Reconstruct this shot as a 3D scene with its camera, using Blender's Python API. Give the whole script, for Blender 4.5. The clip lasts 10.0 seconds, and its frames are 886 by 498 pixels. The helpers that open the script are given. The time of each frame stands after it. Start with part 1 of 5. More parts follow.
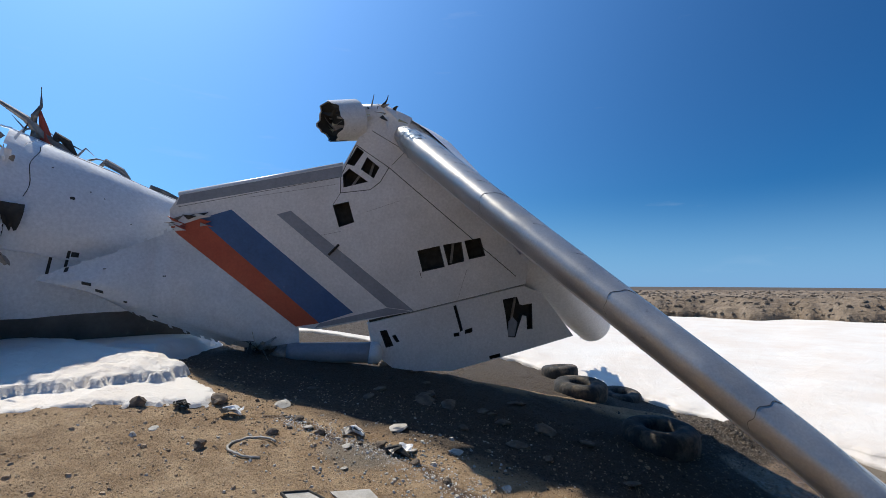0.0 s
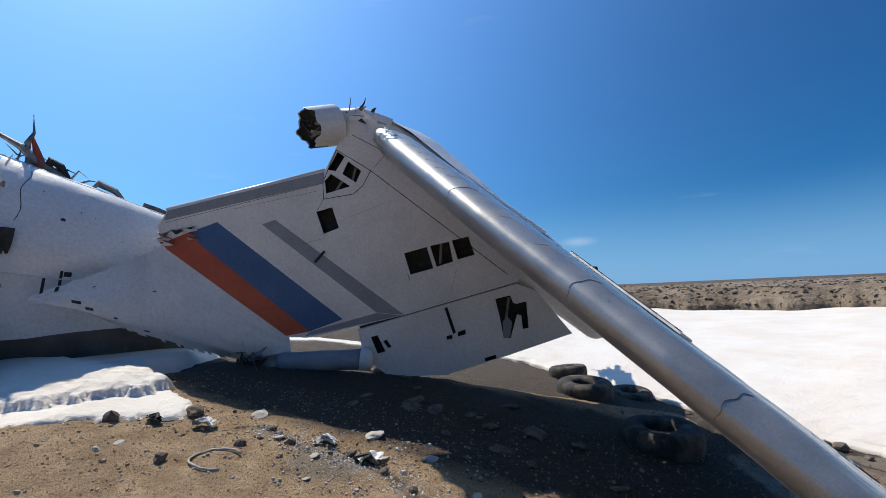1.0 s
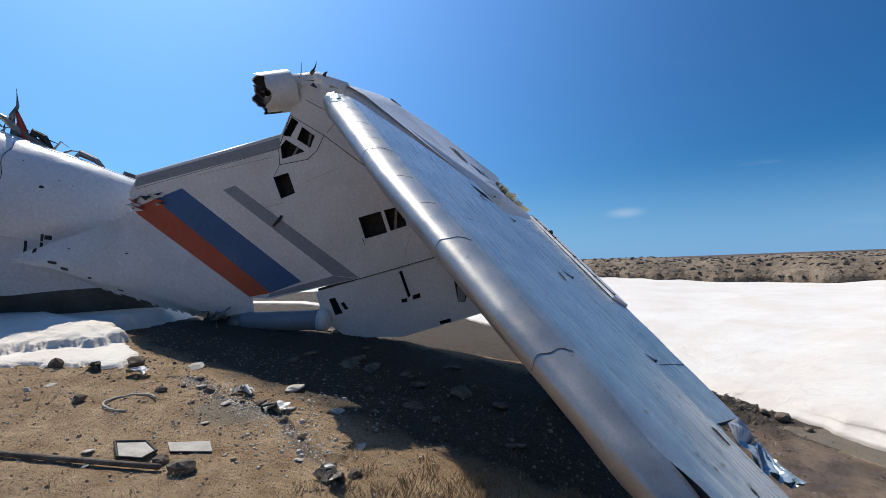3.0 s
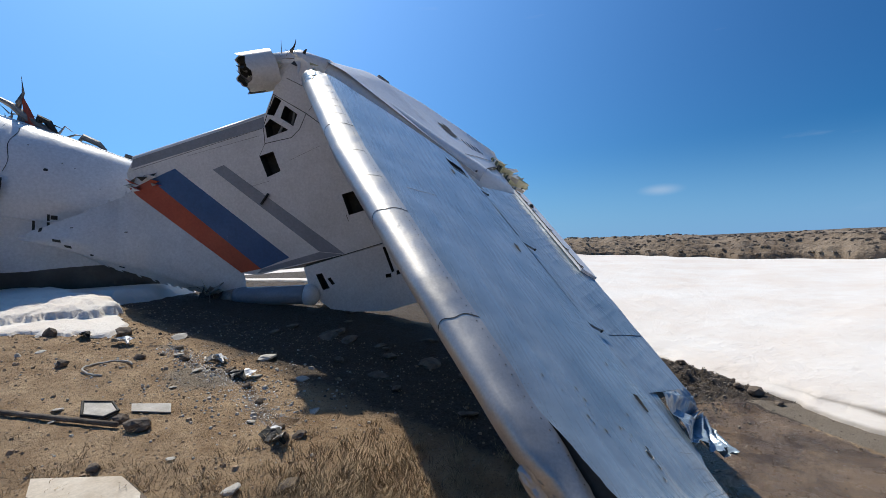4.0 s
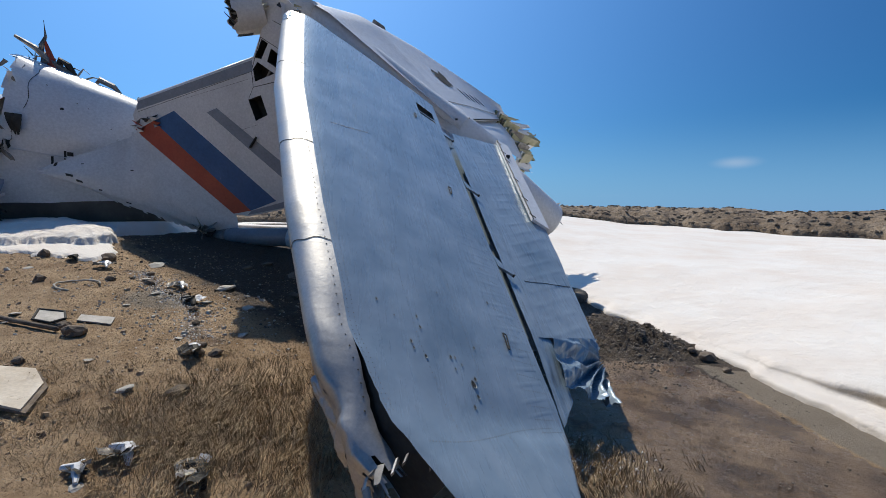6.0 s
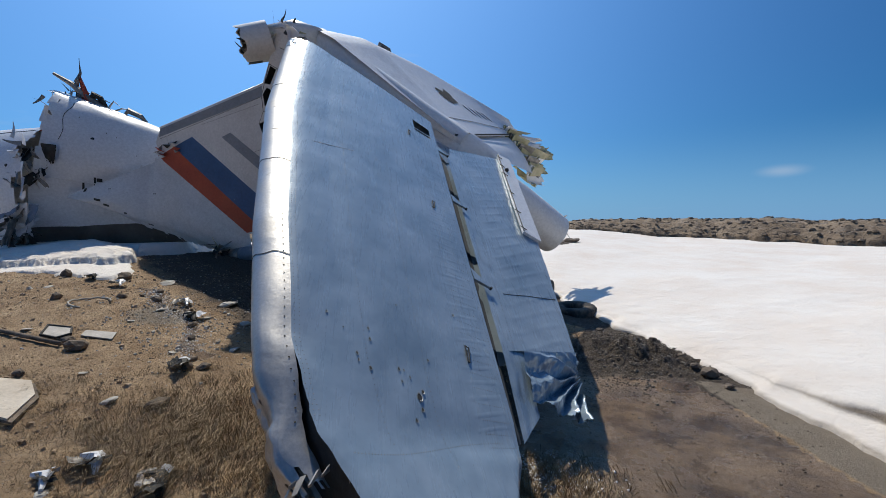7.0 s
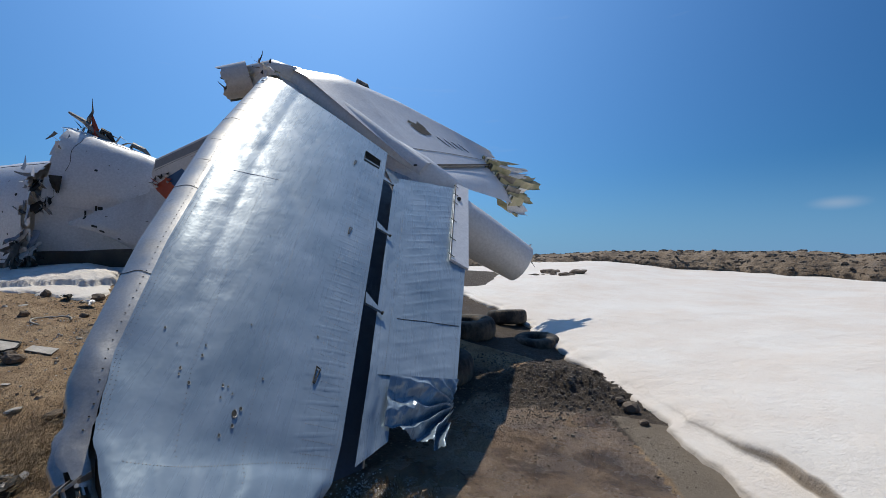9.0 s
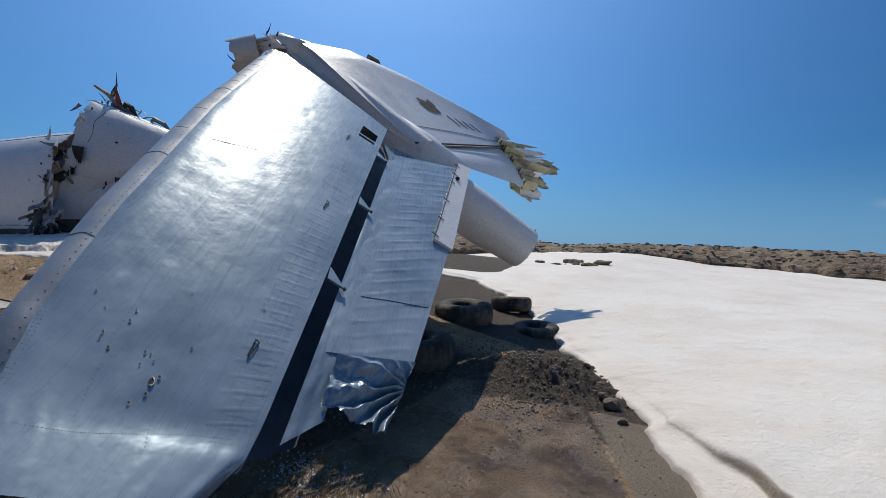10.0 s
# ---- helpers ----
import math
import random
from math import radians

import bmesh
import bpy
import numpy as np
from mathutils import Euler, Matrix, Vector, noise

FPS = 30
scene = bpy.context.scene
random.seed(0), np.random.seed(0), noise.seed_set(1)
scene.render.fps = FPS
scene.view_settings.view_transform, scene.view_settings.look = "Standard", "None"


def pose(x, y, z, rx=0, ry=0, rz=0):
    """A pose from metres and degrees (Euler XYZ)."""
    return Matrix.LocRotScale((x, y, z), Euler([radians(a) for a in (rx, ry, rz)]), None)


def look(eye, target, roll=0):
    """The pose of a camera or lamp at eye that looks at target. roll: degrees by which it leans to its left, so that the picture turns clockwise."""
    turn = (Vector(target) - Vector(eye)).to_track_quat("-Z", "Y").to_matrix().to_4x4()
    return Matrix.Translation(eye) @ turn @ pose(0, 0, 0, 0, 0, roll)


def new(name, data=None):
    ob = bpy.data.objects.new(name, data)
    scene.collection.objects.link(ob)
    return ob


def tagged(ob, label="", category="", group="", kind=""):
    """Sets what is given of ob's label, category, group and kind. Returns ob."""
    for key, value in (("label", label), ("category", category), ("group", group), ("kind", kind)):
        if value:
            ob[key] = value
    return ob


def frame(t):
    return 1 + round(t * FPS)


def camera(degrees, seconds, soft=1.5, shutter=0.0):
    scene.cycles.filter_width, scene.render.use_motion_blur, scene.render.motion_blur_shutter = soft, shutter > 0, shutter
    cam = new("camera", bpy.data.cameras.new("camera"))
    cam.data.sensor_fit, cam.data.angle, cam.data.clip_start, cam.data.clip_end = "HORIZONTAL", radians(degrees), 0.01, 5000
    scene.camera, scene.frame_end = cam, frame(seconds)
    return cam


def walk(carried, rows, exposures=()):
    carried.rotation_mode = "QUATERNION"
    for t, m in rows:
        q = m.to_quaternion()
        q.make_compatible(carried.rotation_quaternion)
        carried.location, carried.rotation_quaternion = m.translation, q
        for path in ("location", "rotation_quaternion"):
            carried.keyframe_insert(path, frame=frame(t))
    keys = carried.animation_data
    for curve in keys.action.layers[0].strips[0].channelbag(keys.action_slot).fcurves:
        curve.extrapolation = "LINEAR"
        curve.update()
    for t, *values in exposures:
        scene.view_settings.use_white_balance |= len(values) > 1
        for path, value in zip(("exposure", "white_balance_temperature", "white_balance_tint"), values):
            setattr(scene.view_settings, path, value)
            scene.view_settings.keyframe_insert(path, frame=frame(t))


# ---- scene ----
cam = camera(89.0, 10.0, soft=0.6)
ROWS = [
    (0.0, (0.347, -0.203, 2.809), (0.197, 3.781, 3.127), 0.26),
    (0.5, (0.662, 0.006, 2.573), (0.378, 3.972, 3.004), -2.07),
    (1.0, (1.186, 0.090, 2.710), (0.783, 4.052, 3.083), -2.51),
    (1.5, (1.653, 0.166, 2.564), (1.208, 4.124, 2.934), -3.82),
    (2.0, (2.043, 0.193, 2.558), (1.508, 4.147, 2.847), -2.91),
    (2.5, (2.474, 0.269, 2.522), (1.812, 4.208, 2.727), -1.96),
    (4.0, (3.944, 0.513, 2.332), (2.907, 4.376, 2.306), -2.60),
    (4.5, (4.293, 0.608, 2.214), (3.097, 4.422, 2.074), -1.63),
    (5.0, (4.660, 0.718, 2.129), (3.348, 4.490, 1.905), -1.35),
    (5.5, (5.092, 0.921, 2.028), (3.704, 4.655, 1.673), -0.19),
    (7.0, (6.035, 1.287, 1.932), (4.287, 4.880, 1.760), -1.07),
    (7.5, (6.385, 1.581, 1.883), (4.490, 5.101, 1.743), -1.25),
    (8.0, (6.782, 1.673, 1.887), (4.886, 5.195, 1.854), -2.07),
    (8.5, (7.196, 1.790, 1.867), (5.258, 5.288, 1.921), -0.50),
    (9.0, (7.495, 1.955, 1.849), (5.474, 5.405, 1.953), -0.41),
    (9.5, (7.668, 2.325, 1.739), (5.459, 5.659, 1.789), 1.35),
    (10.0, (7.966, 2.591, 1.762), (5.690, 5.880, 1.743), 1.92),
]
walk(cam, [(t, look(eye, target, roll)) for t, eye, target, roll in ROWS],
     exposures=[(0.0, 0.08), (4.5, -0.03), (7.0, -0.19), (8.5, -0.33), (10.0, -0.42)])

# ---- sky, sun, exposure ----
SUN_AZ, SUN_EL = 46.0, 55.0          # degrees left of +y, above the horizon
world = bpy.data.worlds.new("world")
scene.world = world
world.use_nodes = True
wn = world.node_tree.nodes
sky = wn.new("ShaderNodeTexSky")
sky.sky_type, sky.sun_disc = "NISHITA", False
sky.sun_elevation, sky.sun_rotation = radians(SUN_EL), radians(-SUN_AZ)
sky.altitude, sky.air_density, sky.dust_density, sky.ozone_density = 200.0, 1.0, 0.7, 3.0
wn["Background"].inputs[1].default_value = 0.088
tint = wn.new("ShaderNodeMix")          # clear polar air: deeper blue
tint.data_type, tint.blend_type = "RGBA", "MULTIPLY"
tint.inputs[0].default_value, tint.inputs[7].default_value = 1.0, (0.45, 0.88, 1.24, 1)
world.node_tree.links.new(sky.outputs[0], tint.inputs[6])
air = wn.new("ShaderNodeMix")           # whiter air towards the sun
air.data_type = "RGBA"
air.inputs[6].default_value, air.inputs[7].default_value = (0.22, 0.82, 1.40, 1), (0.62, 0.93, 1.16, 1)
world.node_tree.links.new(air.outputs[2], tint.inputs[7])
# brighter air round the sun, and a few faint streaks of cirrus
sky_dir = wn.new("ShaderNodeTexCoord").outputs["Generated"]
toward = wn.new("ShaderNodeVectorMath")
toward.operation = "DOT_PRODUCT"
toward.inputs[1].default_value = (-math.sin(radians(SUN_AZ)) * math.cos(radians(SUN_EL)), math.cos(radians(SUN_AZ)) * math.cos(radians(SUN_EL)), math.sin(radians(SUN_EL)))
world.node_tree.links.new(sky_dir, toward.inputs[0])
near_sun = wn.new("ShaderNodeMapRange")
near_sun.inputs[1].default_value, near_sun.inputs[2].default_value = 0.25, 0.95
world.node_tree.links.new(toward.outputs["Value"], near_sun.inputs[0])
world.node_tree.links.new(near_sun.outputs[0], air.inputs[0])
last = toward.outputs["Value"]
for op, val in (("MAXIMUM", 0.0), ("POWER", 3.0), ("MULTIPLY", 1.62), ("ADD", 0.60)):
    m = wn.new("ShaderNodeMath")
    m.operation = op
    m.inputs[1].default_value = val
    world.node_tree.links.new(last, m.inputs[0])
    last = m.outputs[0]
glow = wn.new("ShaderNodeVectorMath")
glow.operation = "SCALE"
world.node_tree.links.new(tint.outputs[2], glow.inputs[0])
world.node_tree.links.new(last, glow.inputs["Scale"])
stretch = wn.new("ShaderNodeMapping")
stretch.inputs["Scale"].default_value = (2.2, 2.2, 14.0)
stretch.inputs["Location"].default_value = (0.9, 0.35, 0.2)
world.node_tree.links.new(sky_dir, stretch.inputs[0])
wisps = wn.new("ShaderNodeTexNoise")
wisps.inputs["Scale"].default_value, wisps.inputs["Detail"].default_value = 1.6, 7.0
world.node_tree.links.new(stretch.outputs[0], wisps.inputs[0])
thin = wn.new("ShaderNodeMapRange")
thin.inputs[1].default_value, thin.inputs[2].default_value, thin.inputs[4].default_value = 0.66, 0.9, 0.28
world.node_tree.links.new(wisps.outputs["Fac"], thin.inputs[0])
cirrus = wn.new("ShaderNodeMix")
cirrus.data_type = "RGBA"
cirrus.inputs[7].default_value = (7.0, 7.6, 8.2, 1)
world.node_tree.links.new(thin.outputs[0], cirrus.inputs[0])
world.node_tree.links.new(glow.outputs[0], cirrus.inputs[6])
# one small cloud low over the hills
puff = wn.new("ShaderNodeVectorMath")
puff.operation = "SUBTRACT"
puff.inputs[1].default_value = (0.19, 0.977, 0.092)
world.node_tree.links.new(sky_dir, puff.inputs[0])
puff_scale = wn.new("ShaderNodeVectorMath")
puff_scale.operation = "MULTIPLY"
puff_scale.inputs[1].default_value = (22.0, 10.0, 75.0)
world.node_tree.links.new(puff.outputs[0], puff_scale.inputs[0])
puff_size = wn.new("ShaderNodeVectorMath")
puff_size.operation = "LENGTH"
world.node_tree.links.new(puff_scale.outputs[0], puff_size.inputs[0])
puff_edge = wn.new("ShaderNodeMapRange")
puff_edge.interpolation_type = "SMOOTHSTEP"
puff_edge.inputs[1].default_value, puff_edge.inputs[2].default_value, puff_edge.inputs[3].default_value, puff_edge.inputs[4].default_value = 0.0, 1.1, 0.75, 0.0
world.node_tree.links.new(puff_size.outputs["Value"], puff_edge.inputs[0])
puff_wisp = wn.new("ShaderNodeMath")
puff_wisp.operation = "MULTIPLY"
world.node_tree.links.new(puff_edge.outputs[0], puff_wisp.inputs[0])
world.node_tree.links.new(wisps.outputs["Fac"], puff_wisp.inputs[1])
cloud = wn.new("ShaderNodeMix")
cloud.data_type = "RGBA"
cloud.inputs[7].default_value = (7.0, 7.6, 8.2, 1)
world.node_tree.links.new(puff_wisp.outputs[0], cloud.inputs[0])
world.node_tree.links.new(cirrus.outputs[2], cloud.inputs[6])
# paler air low over the horizon
low = wn.new("ShaderNodeSeparateXYZ")
world.node_tree.links.new(sky_dir, low.inputs[0])
fade = wn.new("ShaderNodeMapRange")
fade.interpolation_type = "SMOOTHSTEP"
fade.inputs[1].default_value, fade.inputs[2].default_value, fade.inputs[3].default_value, fade.inputs[4].default_value = -0.02, 0.20, 0.72, 0.0
world.node_tree.links.new(low.outputs[2], fade.inputs[0])
haze = wn.new("ShaderNodeMix")
haze.data_type = "RGBA"
haze.inputs[7].default_value = (2.9, 5.6, 9.6, 1)
world.node_tree.links.new(fade.outputs[0], haze.inputs[0])
world.node_tree.links.new(cloud.outputs[2], haze.inputs[6])
world.node_tree.links.new(haze.outputs[2], wn["Background"].inputs[0])
sun_data = bpy.data.lights.new("sun", "SUN")
sun_data.energy, sun_data.angle, sun_data.color = 4.3, radians(0.55), (1.0, 0.93, 0.80)
sun = new("sun", sun_data)
sun.matrix_world = look((-40 * math.sin(radians(SUN_AZ)), 40 * math.cos(radians(SUN_AZ)), 40 * math.tan(radians(SUN_EL))), (0, 0, 0))


# ---- materials ----
def node_mat(name, rough=0.8, metal=0.0):
    m = bpy.data.materials.new(name)
    m.use_nodes = True
    b = m.node_tree.nodes["Principled BSDF"]
    b.inputs["Roughness"].default_value, b.inputs["Metallic"].default_value = rough, metal
    return m, m.node_tree, b


def add(nt, kind, **sets):
    n = nt.nodes.new(kind)
    for k, v in sets.items():
        n.inputs[k.replace("_", " ")].default_value = v
    return n


def noise_tex(nt, scale, detail=6.0, rough=0.6, stretch=None):
    c = nt.nodes.new("ShaderNodeTexCoord")
    n = add(nt, "ShaderNodeTexNoise", Scale=scale, Detail=detail, Roughness=rough)
    if stretch:
        mp = nt.nodes.new("ShaderNodeMapping")
        mp.inputs["Scale"].default_value = stretch
        nt.links.new(c.outputs["Object"], mp.inputs[0])
        nt.links.new(mp.outputs[0], n.inputs[0])
    else:
        nt.links.new(c.outputs["Object"], n.inputs[0])
    return n.outputs["Fac"]


def ramp(nt, fac, stops):
    r = nt.nodes.new("ShaderNodeValToRGB")
    els = r.color_ramp.elements
    while len(els) < len(stops):
        els.new(0.5)
    for e, (p, c) in zip(els, stops):
        e.position, e.color = p, (*c, 1) if len(c) == 3 else c
    nt.links.new(fac, r.inputs[0])
    return r.outputs[0]


def mix(nt, fac, a, b):
    m = nt.nodes.new("ShaderNodeMix")
    m.data_type = "RGBA"
    for sock, v in ((m.inputs[0], fac), (m.inputs[6], a), (m.inputs[7], b)):
        if isinstance(v, (int, float)):
            sock.default_value = v
        elif isinstance(v, tuple):
            sock.default_value = (*v, 1)
        else:
            nt.links.new(v, sock)
    return m.outputs[2]


def bump(nt, bsdf, heights):
    last = None
    for h, dist in heights:
        b = add(nt, "ShaderNodeBump", Strength=1.0, Distance=dist)
        nt.links.new(h, b.inputs["Height"])
        if last:
            nt.links.new(last, b.inputs["Normal"])
        last = b.outputs[0]
    nt.links.new(last, bsdf.inputs["Normal"])


def simple(name, a, b, scale=8.0, rough=0.8, metal=0.0, bumps=((30.0, 0.004),), fine=None, wear=None):
    """Two tones in large patches, a finer grain over them, relief, and a wear colour in rare spots."""
    m, nt, p = node_mat(name, rough, metal)
    col = mix(nt, ramp(nt, noise_tex(nt, scale), [(0.35, (0, 0, 0)), (0.65, (1, 1, 1))]), a, b)
    g = ramp(nt, noise_tex(nt, fine or scale * 12, 4), [(0.3, (0.82, 0.82, 0.82)), (0.7, (1.12, 1.12, 1.12))])
    mm = nt.nodes.new("ShaderNodeMix")
    mm.data_type, mm.blend_type = "RGBA", "MULTIPLY"
    mm.inputs[0].default_value = 0.7
    nt.links.new(col, mm.inputs[6])
    nt.links.new(g, mm.inputs[7])
    col = mm.outputs[2]
    if wear:
        wcol, wscale, lo, hi = wear
        col = mix(nt, ramp(nt, noise_tex(nt, wscale, 8, 0.7), [(lo, (0, 0, 0)), (hi, (1, 1, 1))]), col, wcol)
    nt.links.new(col, p.inputs["Base Color"])
    rr = ramp(nt, noise_tex(nt, scale * 2.3), [(0.3, (rough * 0.8,) * 3), (0.7, (min(1, rough * 1.2),) * 3)])
    nt.links.new(rr, p.inputs["Roughness"])
    if bumps:
        bump(nt, p, [(noise_tex(nt, s, 5), d) for s, d in bumps])
    return m


WHITE = simple("weathered white paint", (0.60, 0.59, 0.565), (0.71, 0.70, 0.68), 0.9, 0.42, bumps=((1.6, 0.012), (8.0, 0.0015)), fine=20, wear=((0.33, 0.29, 0.24), 2.2, 0.66, 0.8))
FUSE = simple("fuselage white paint", (0.70, 0.70, 0.70), (0.78, 0.78, 0.78), 0.7, 0.4, bumps=((1.2, 0.02), (6.0, 0.0025)), fine=18, wear=((0.4, 0.36, 0.3), 1.4, 0.68, 0.85))
BARE = simple("bare aluminium", (0.42, 0.405, 0.38), (0.52, 0.50, 0.47), 1.5, 0.46, 0.72, bumps=((2.2, 0.008), (25.0, 0.0008)), fine=50, wear=((0.3, 0.29, 0.27), 6.0, 0.62, 0.75))
GREY = simple("grey paint stripe", (0.20, 0.22, 0.25), (0.25, 0.27, 0.30), 1.5, 0.45, bumps=((3.0, 0.003),), wear=((0.5, 0.5, 0.49), 5.0, 0.7, 0.76))
RED = simple("faded red paint", (0.36, 0.055, 0.022), (0.43, 0.075, 0.03), 1.5, 0.5, bumps=((3.0, 0.003),), wear=((0.6, 0.5, 0.45), 5.0, 0.7, 0.76))
BLUE = simple("faded blue paint", (0.022, 0.085, 0.21), (0.035, 0.11, 0.26), 1.5, 0.5, bumps=((3.0, 0.003),), wear=((0.5, 0.5, 0.5), 5.0, 0.7, 0.76))
# underside shade of the white fuselage put into a dark colour, with worn spots
BELLY = simple("worn belly with painted shade", (0.075, 0.068, 0.06), (0.14, 0.125, 0.11), 1.2, 0.6, bumps=((1.5, 0.015), (8.0, 0.003)), wear=((0.26, 0.22, 0.18), 2.0, 0.6, 0.75))
# near-black fittings and joints; also painted shade inside openings
DARK = simple("near-black fittings and unlit interiors", (0.022, 0.021, 0.019), (0.05, 0.046, 0.038), 4.0, 0.8)
PRIMER = simple("green yellow primer", (0.30, 0.29, 0.15), (0.50, 0.46, 0.31), 3.0, 0.6)
SCRAP = simple("dirty torn metal", (0.12, 0.11, 0.10), (0.36, 0.34, 0.31), 3.0, 0.5, 0.4)
RUBBER = simple("dusty black rubber", (0.018, 0.018, 0.018), (0.045, 0.042, 0.038), 5.0, 0.85, wear=((0.22, 0.17, 0.12), 3.0, 0.48, 0.70))
ROCK = simple("dark brown stone", (0.09, 0.067, 0.049), (0.23, 0.178, 0.13), 6.0, 0.9, bumps=((14.0, 0.02), (60.0, 0.004)))
# colour that stands for the shade in the hinge gap
GAP_SHADE = simple("dark blue-grey hinge gap shade", (0.045, 0.055, 0.075), (0.065, 0.078, 0.10), 3.0, 0.6)
PALE = simple("pale stone and chips", (0.38, 0.35, 0.30), (0.55, 0.52, 0.47), 6.0, 0.85, bumps=((20.0, 0.008),))
WOOD = simple("weathered pale plywood", (0.50, 0.42, 0.32), (0.62, 0.55, 0.45), 3.0, 0.8, bumps=((25.0, 0.002),), wear=((0.2, 0.16, 0.12), 4.0, 0.62, 0.75))
GRASS = simple("dry tan grass", (0.12, 0.078, 0.04), (0.52, 0.385, 0.22), 9.0, 0.9, bumps=())


def skin_material():
    """Silver paint over aluminium: cloudy blue tone painted in for sky reflections, long fine scratches down the span,
    faint oil-canning.
    """
    m, nt, p = node_mat("silver painted skin", 0.3, 0.24)
    c = nt.nodes.new("ShaderNodeTexCoord").outputs["Object"]
    axes = nt.nodes.new("ShaderNodeCombineXYZ")
    for k, (axis, scale) in enumerate((((0.46, -0.697, -0.55), 1.3), ((0.621, 0.696, -0.359), 16.0), ((0.637, -0.172, 0.751), 4.0))):
        d = nt.nodes.new("ShaderNodeVectorMath")
        d.operation = "DOT_PRODUCT"
        d.inputs[1].default_value = Vector(axis) * scale
        nt.links.new(c, d.inputs[0])
        nt.links.new(d.outputs["Value"], axes.inputs[k])
    streak = add(nt, "ShaderNodeTexNoise", Scale=1.0, Detail=7.0, Roughness=0.7)
    nt.links.new(axes.outputs[0], streak.inputs[0])
    streak = streak.outputs["Fac"]
    # mottled blue reflection of the sky, put into the base colour
    cloudy = noise_tex(nt, 1.7, 5, 0.6)
    col = mix(nt, ramp(nt, cloudy, [(0.34, (0, 0, 0)), (0.66, (1, 1, 1))]), (0.222, 0.292, 0.35), (0.355, 0.427, 0.482))
    col = mix(nt, ramp(nt, streak, [(0.55, (0, 0, 0)), (0.85, (0.16, 0.16, 0.16))]), col, (0.44, 0.48, 0.505))
    col = mix(nt, ramp(nt, noise_tex(nt, 5.0, 8, 0.75), [(0.62, (0, 0, 0)), (0.74, (0.6, 0.6, 0.6))]), col, (0.23, 0.265, 0.29))
    col = mix(nt, ramp(nt, noise_tex(nt, 26.0, 4, 0.8), [(0.70, (0, 0, 0)), (0.78, (0.7, 0.7, 0.7))]), col, (0.22, 0.22, 0.22))
    nt.links.new(col, p.inputs["Base Color"])
    nt.links.new(ramp(nt, streak, [(0.3, (0.25,) * 3), (0.7, (0.31,) * 3)]), p.inputs["Roughness"])
    p.inputs["Specular IOR Level"].default_value = 0.38
    bump(nt, p, [(noise_tex(nt, 1.6, 4), 0.011), (noise_tex(nt, 5.0, 3), 0.0012)])
    return m


SKIN = skin_material()


def ground_material():
    m, nt, p = node_mat("dirt, mud and shade-darkened gravel", 0.92)
    big, mid, fine = noise_tex(nt, 0.35), noise_tex(nt, 2.2, 8), noise_tex(nt, 28.0, 6, 0.7)
    dirt = mix(nt, ramp(nt, mid, [(0.35, (0, 0, 0)), (0.68, (1, 1, 1))]), (0.32, 0.205, 0.108), (0.57, 0.405, 0.243))
    dirt = mix(nt, ramp(nt, fine, [(0.33, (1, 1, 1)), (0.47, (0, 0, 0))]), dirt, (0.17, 0.107, 0.06))
    dirt = mix(nt, ramp(nt, noise_tex(nt, 55.0, 3), [(0.64, (0, 0, 0)), (0.70, (1, 1, 1))]), dirt, (0.42, 0.37, 0.30))
    # dark gravel, toned down further to deepen the wreck's shade
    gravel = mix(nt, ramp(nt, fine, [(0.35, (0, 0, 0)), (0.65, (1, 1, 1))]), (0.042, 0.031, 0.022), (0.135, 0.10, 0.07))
    c = nt.nodes.new("ShaderNodeAttribute")
    c.attribute_name = "soil"
    sep = nt.nodes.new("ShaderNodeSeparateColor")
    nt.links.new(c.outputs["Color"], sep.inputs[0])

    def edged(sock, width=0.5):
        a = nt.nodes.new("ShaderNodeMath")
        a.operation = "MULTIPLY_ADD"
        nt.links.new(mid, a.inputs[0])
        a.inputs[1].default_value = width
        nt.links.new(sock, a.inputs[2])
        return ramp(nt, a.outputs[0], [(0.5 + width * 0.3, (0, 0, 0)), (0.5 + width * 0.75, (1, 1, 1))])
    wet = edged(sep.outputs[1], 0.35)
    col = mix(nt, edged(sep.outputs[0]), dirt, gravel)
    col = mix(nt, wet, col, mix(nt, ramp(nt, mid, [(0.35, (0, 0, 0)), (0.65, (1, 1, 1))]), (0.115, 0.072, 0.040), (0.34, 0.228, 0.132)))
    col = mix(nt, edged(sep.outputs[2]), col, mix(nt, mid, (0.21, 0.165, 0.115), (0.34, 0.28, 0.21)))
    nt.links.new(col, p.inputs["Base Color"])
    sheen = ramp(nt, noise_tex(nt, 1.3, 5), [(0.40, (0.12,) * 3), (0.62, (0.5,) * 3)])
    nt.links.new(mix(nt, wet, (0.92,) * 3, sheen), p.inputs["Roughness"])
    bump(nt, p, [(mid, 0.07), (fine, 0.05), (noise_tex(nt, 90.0, 3), 0.016)])
    return m


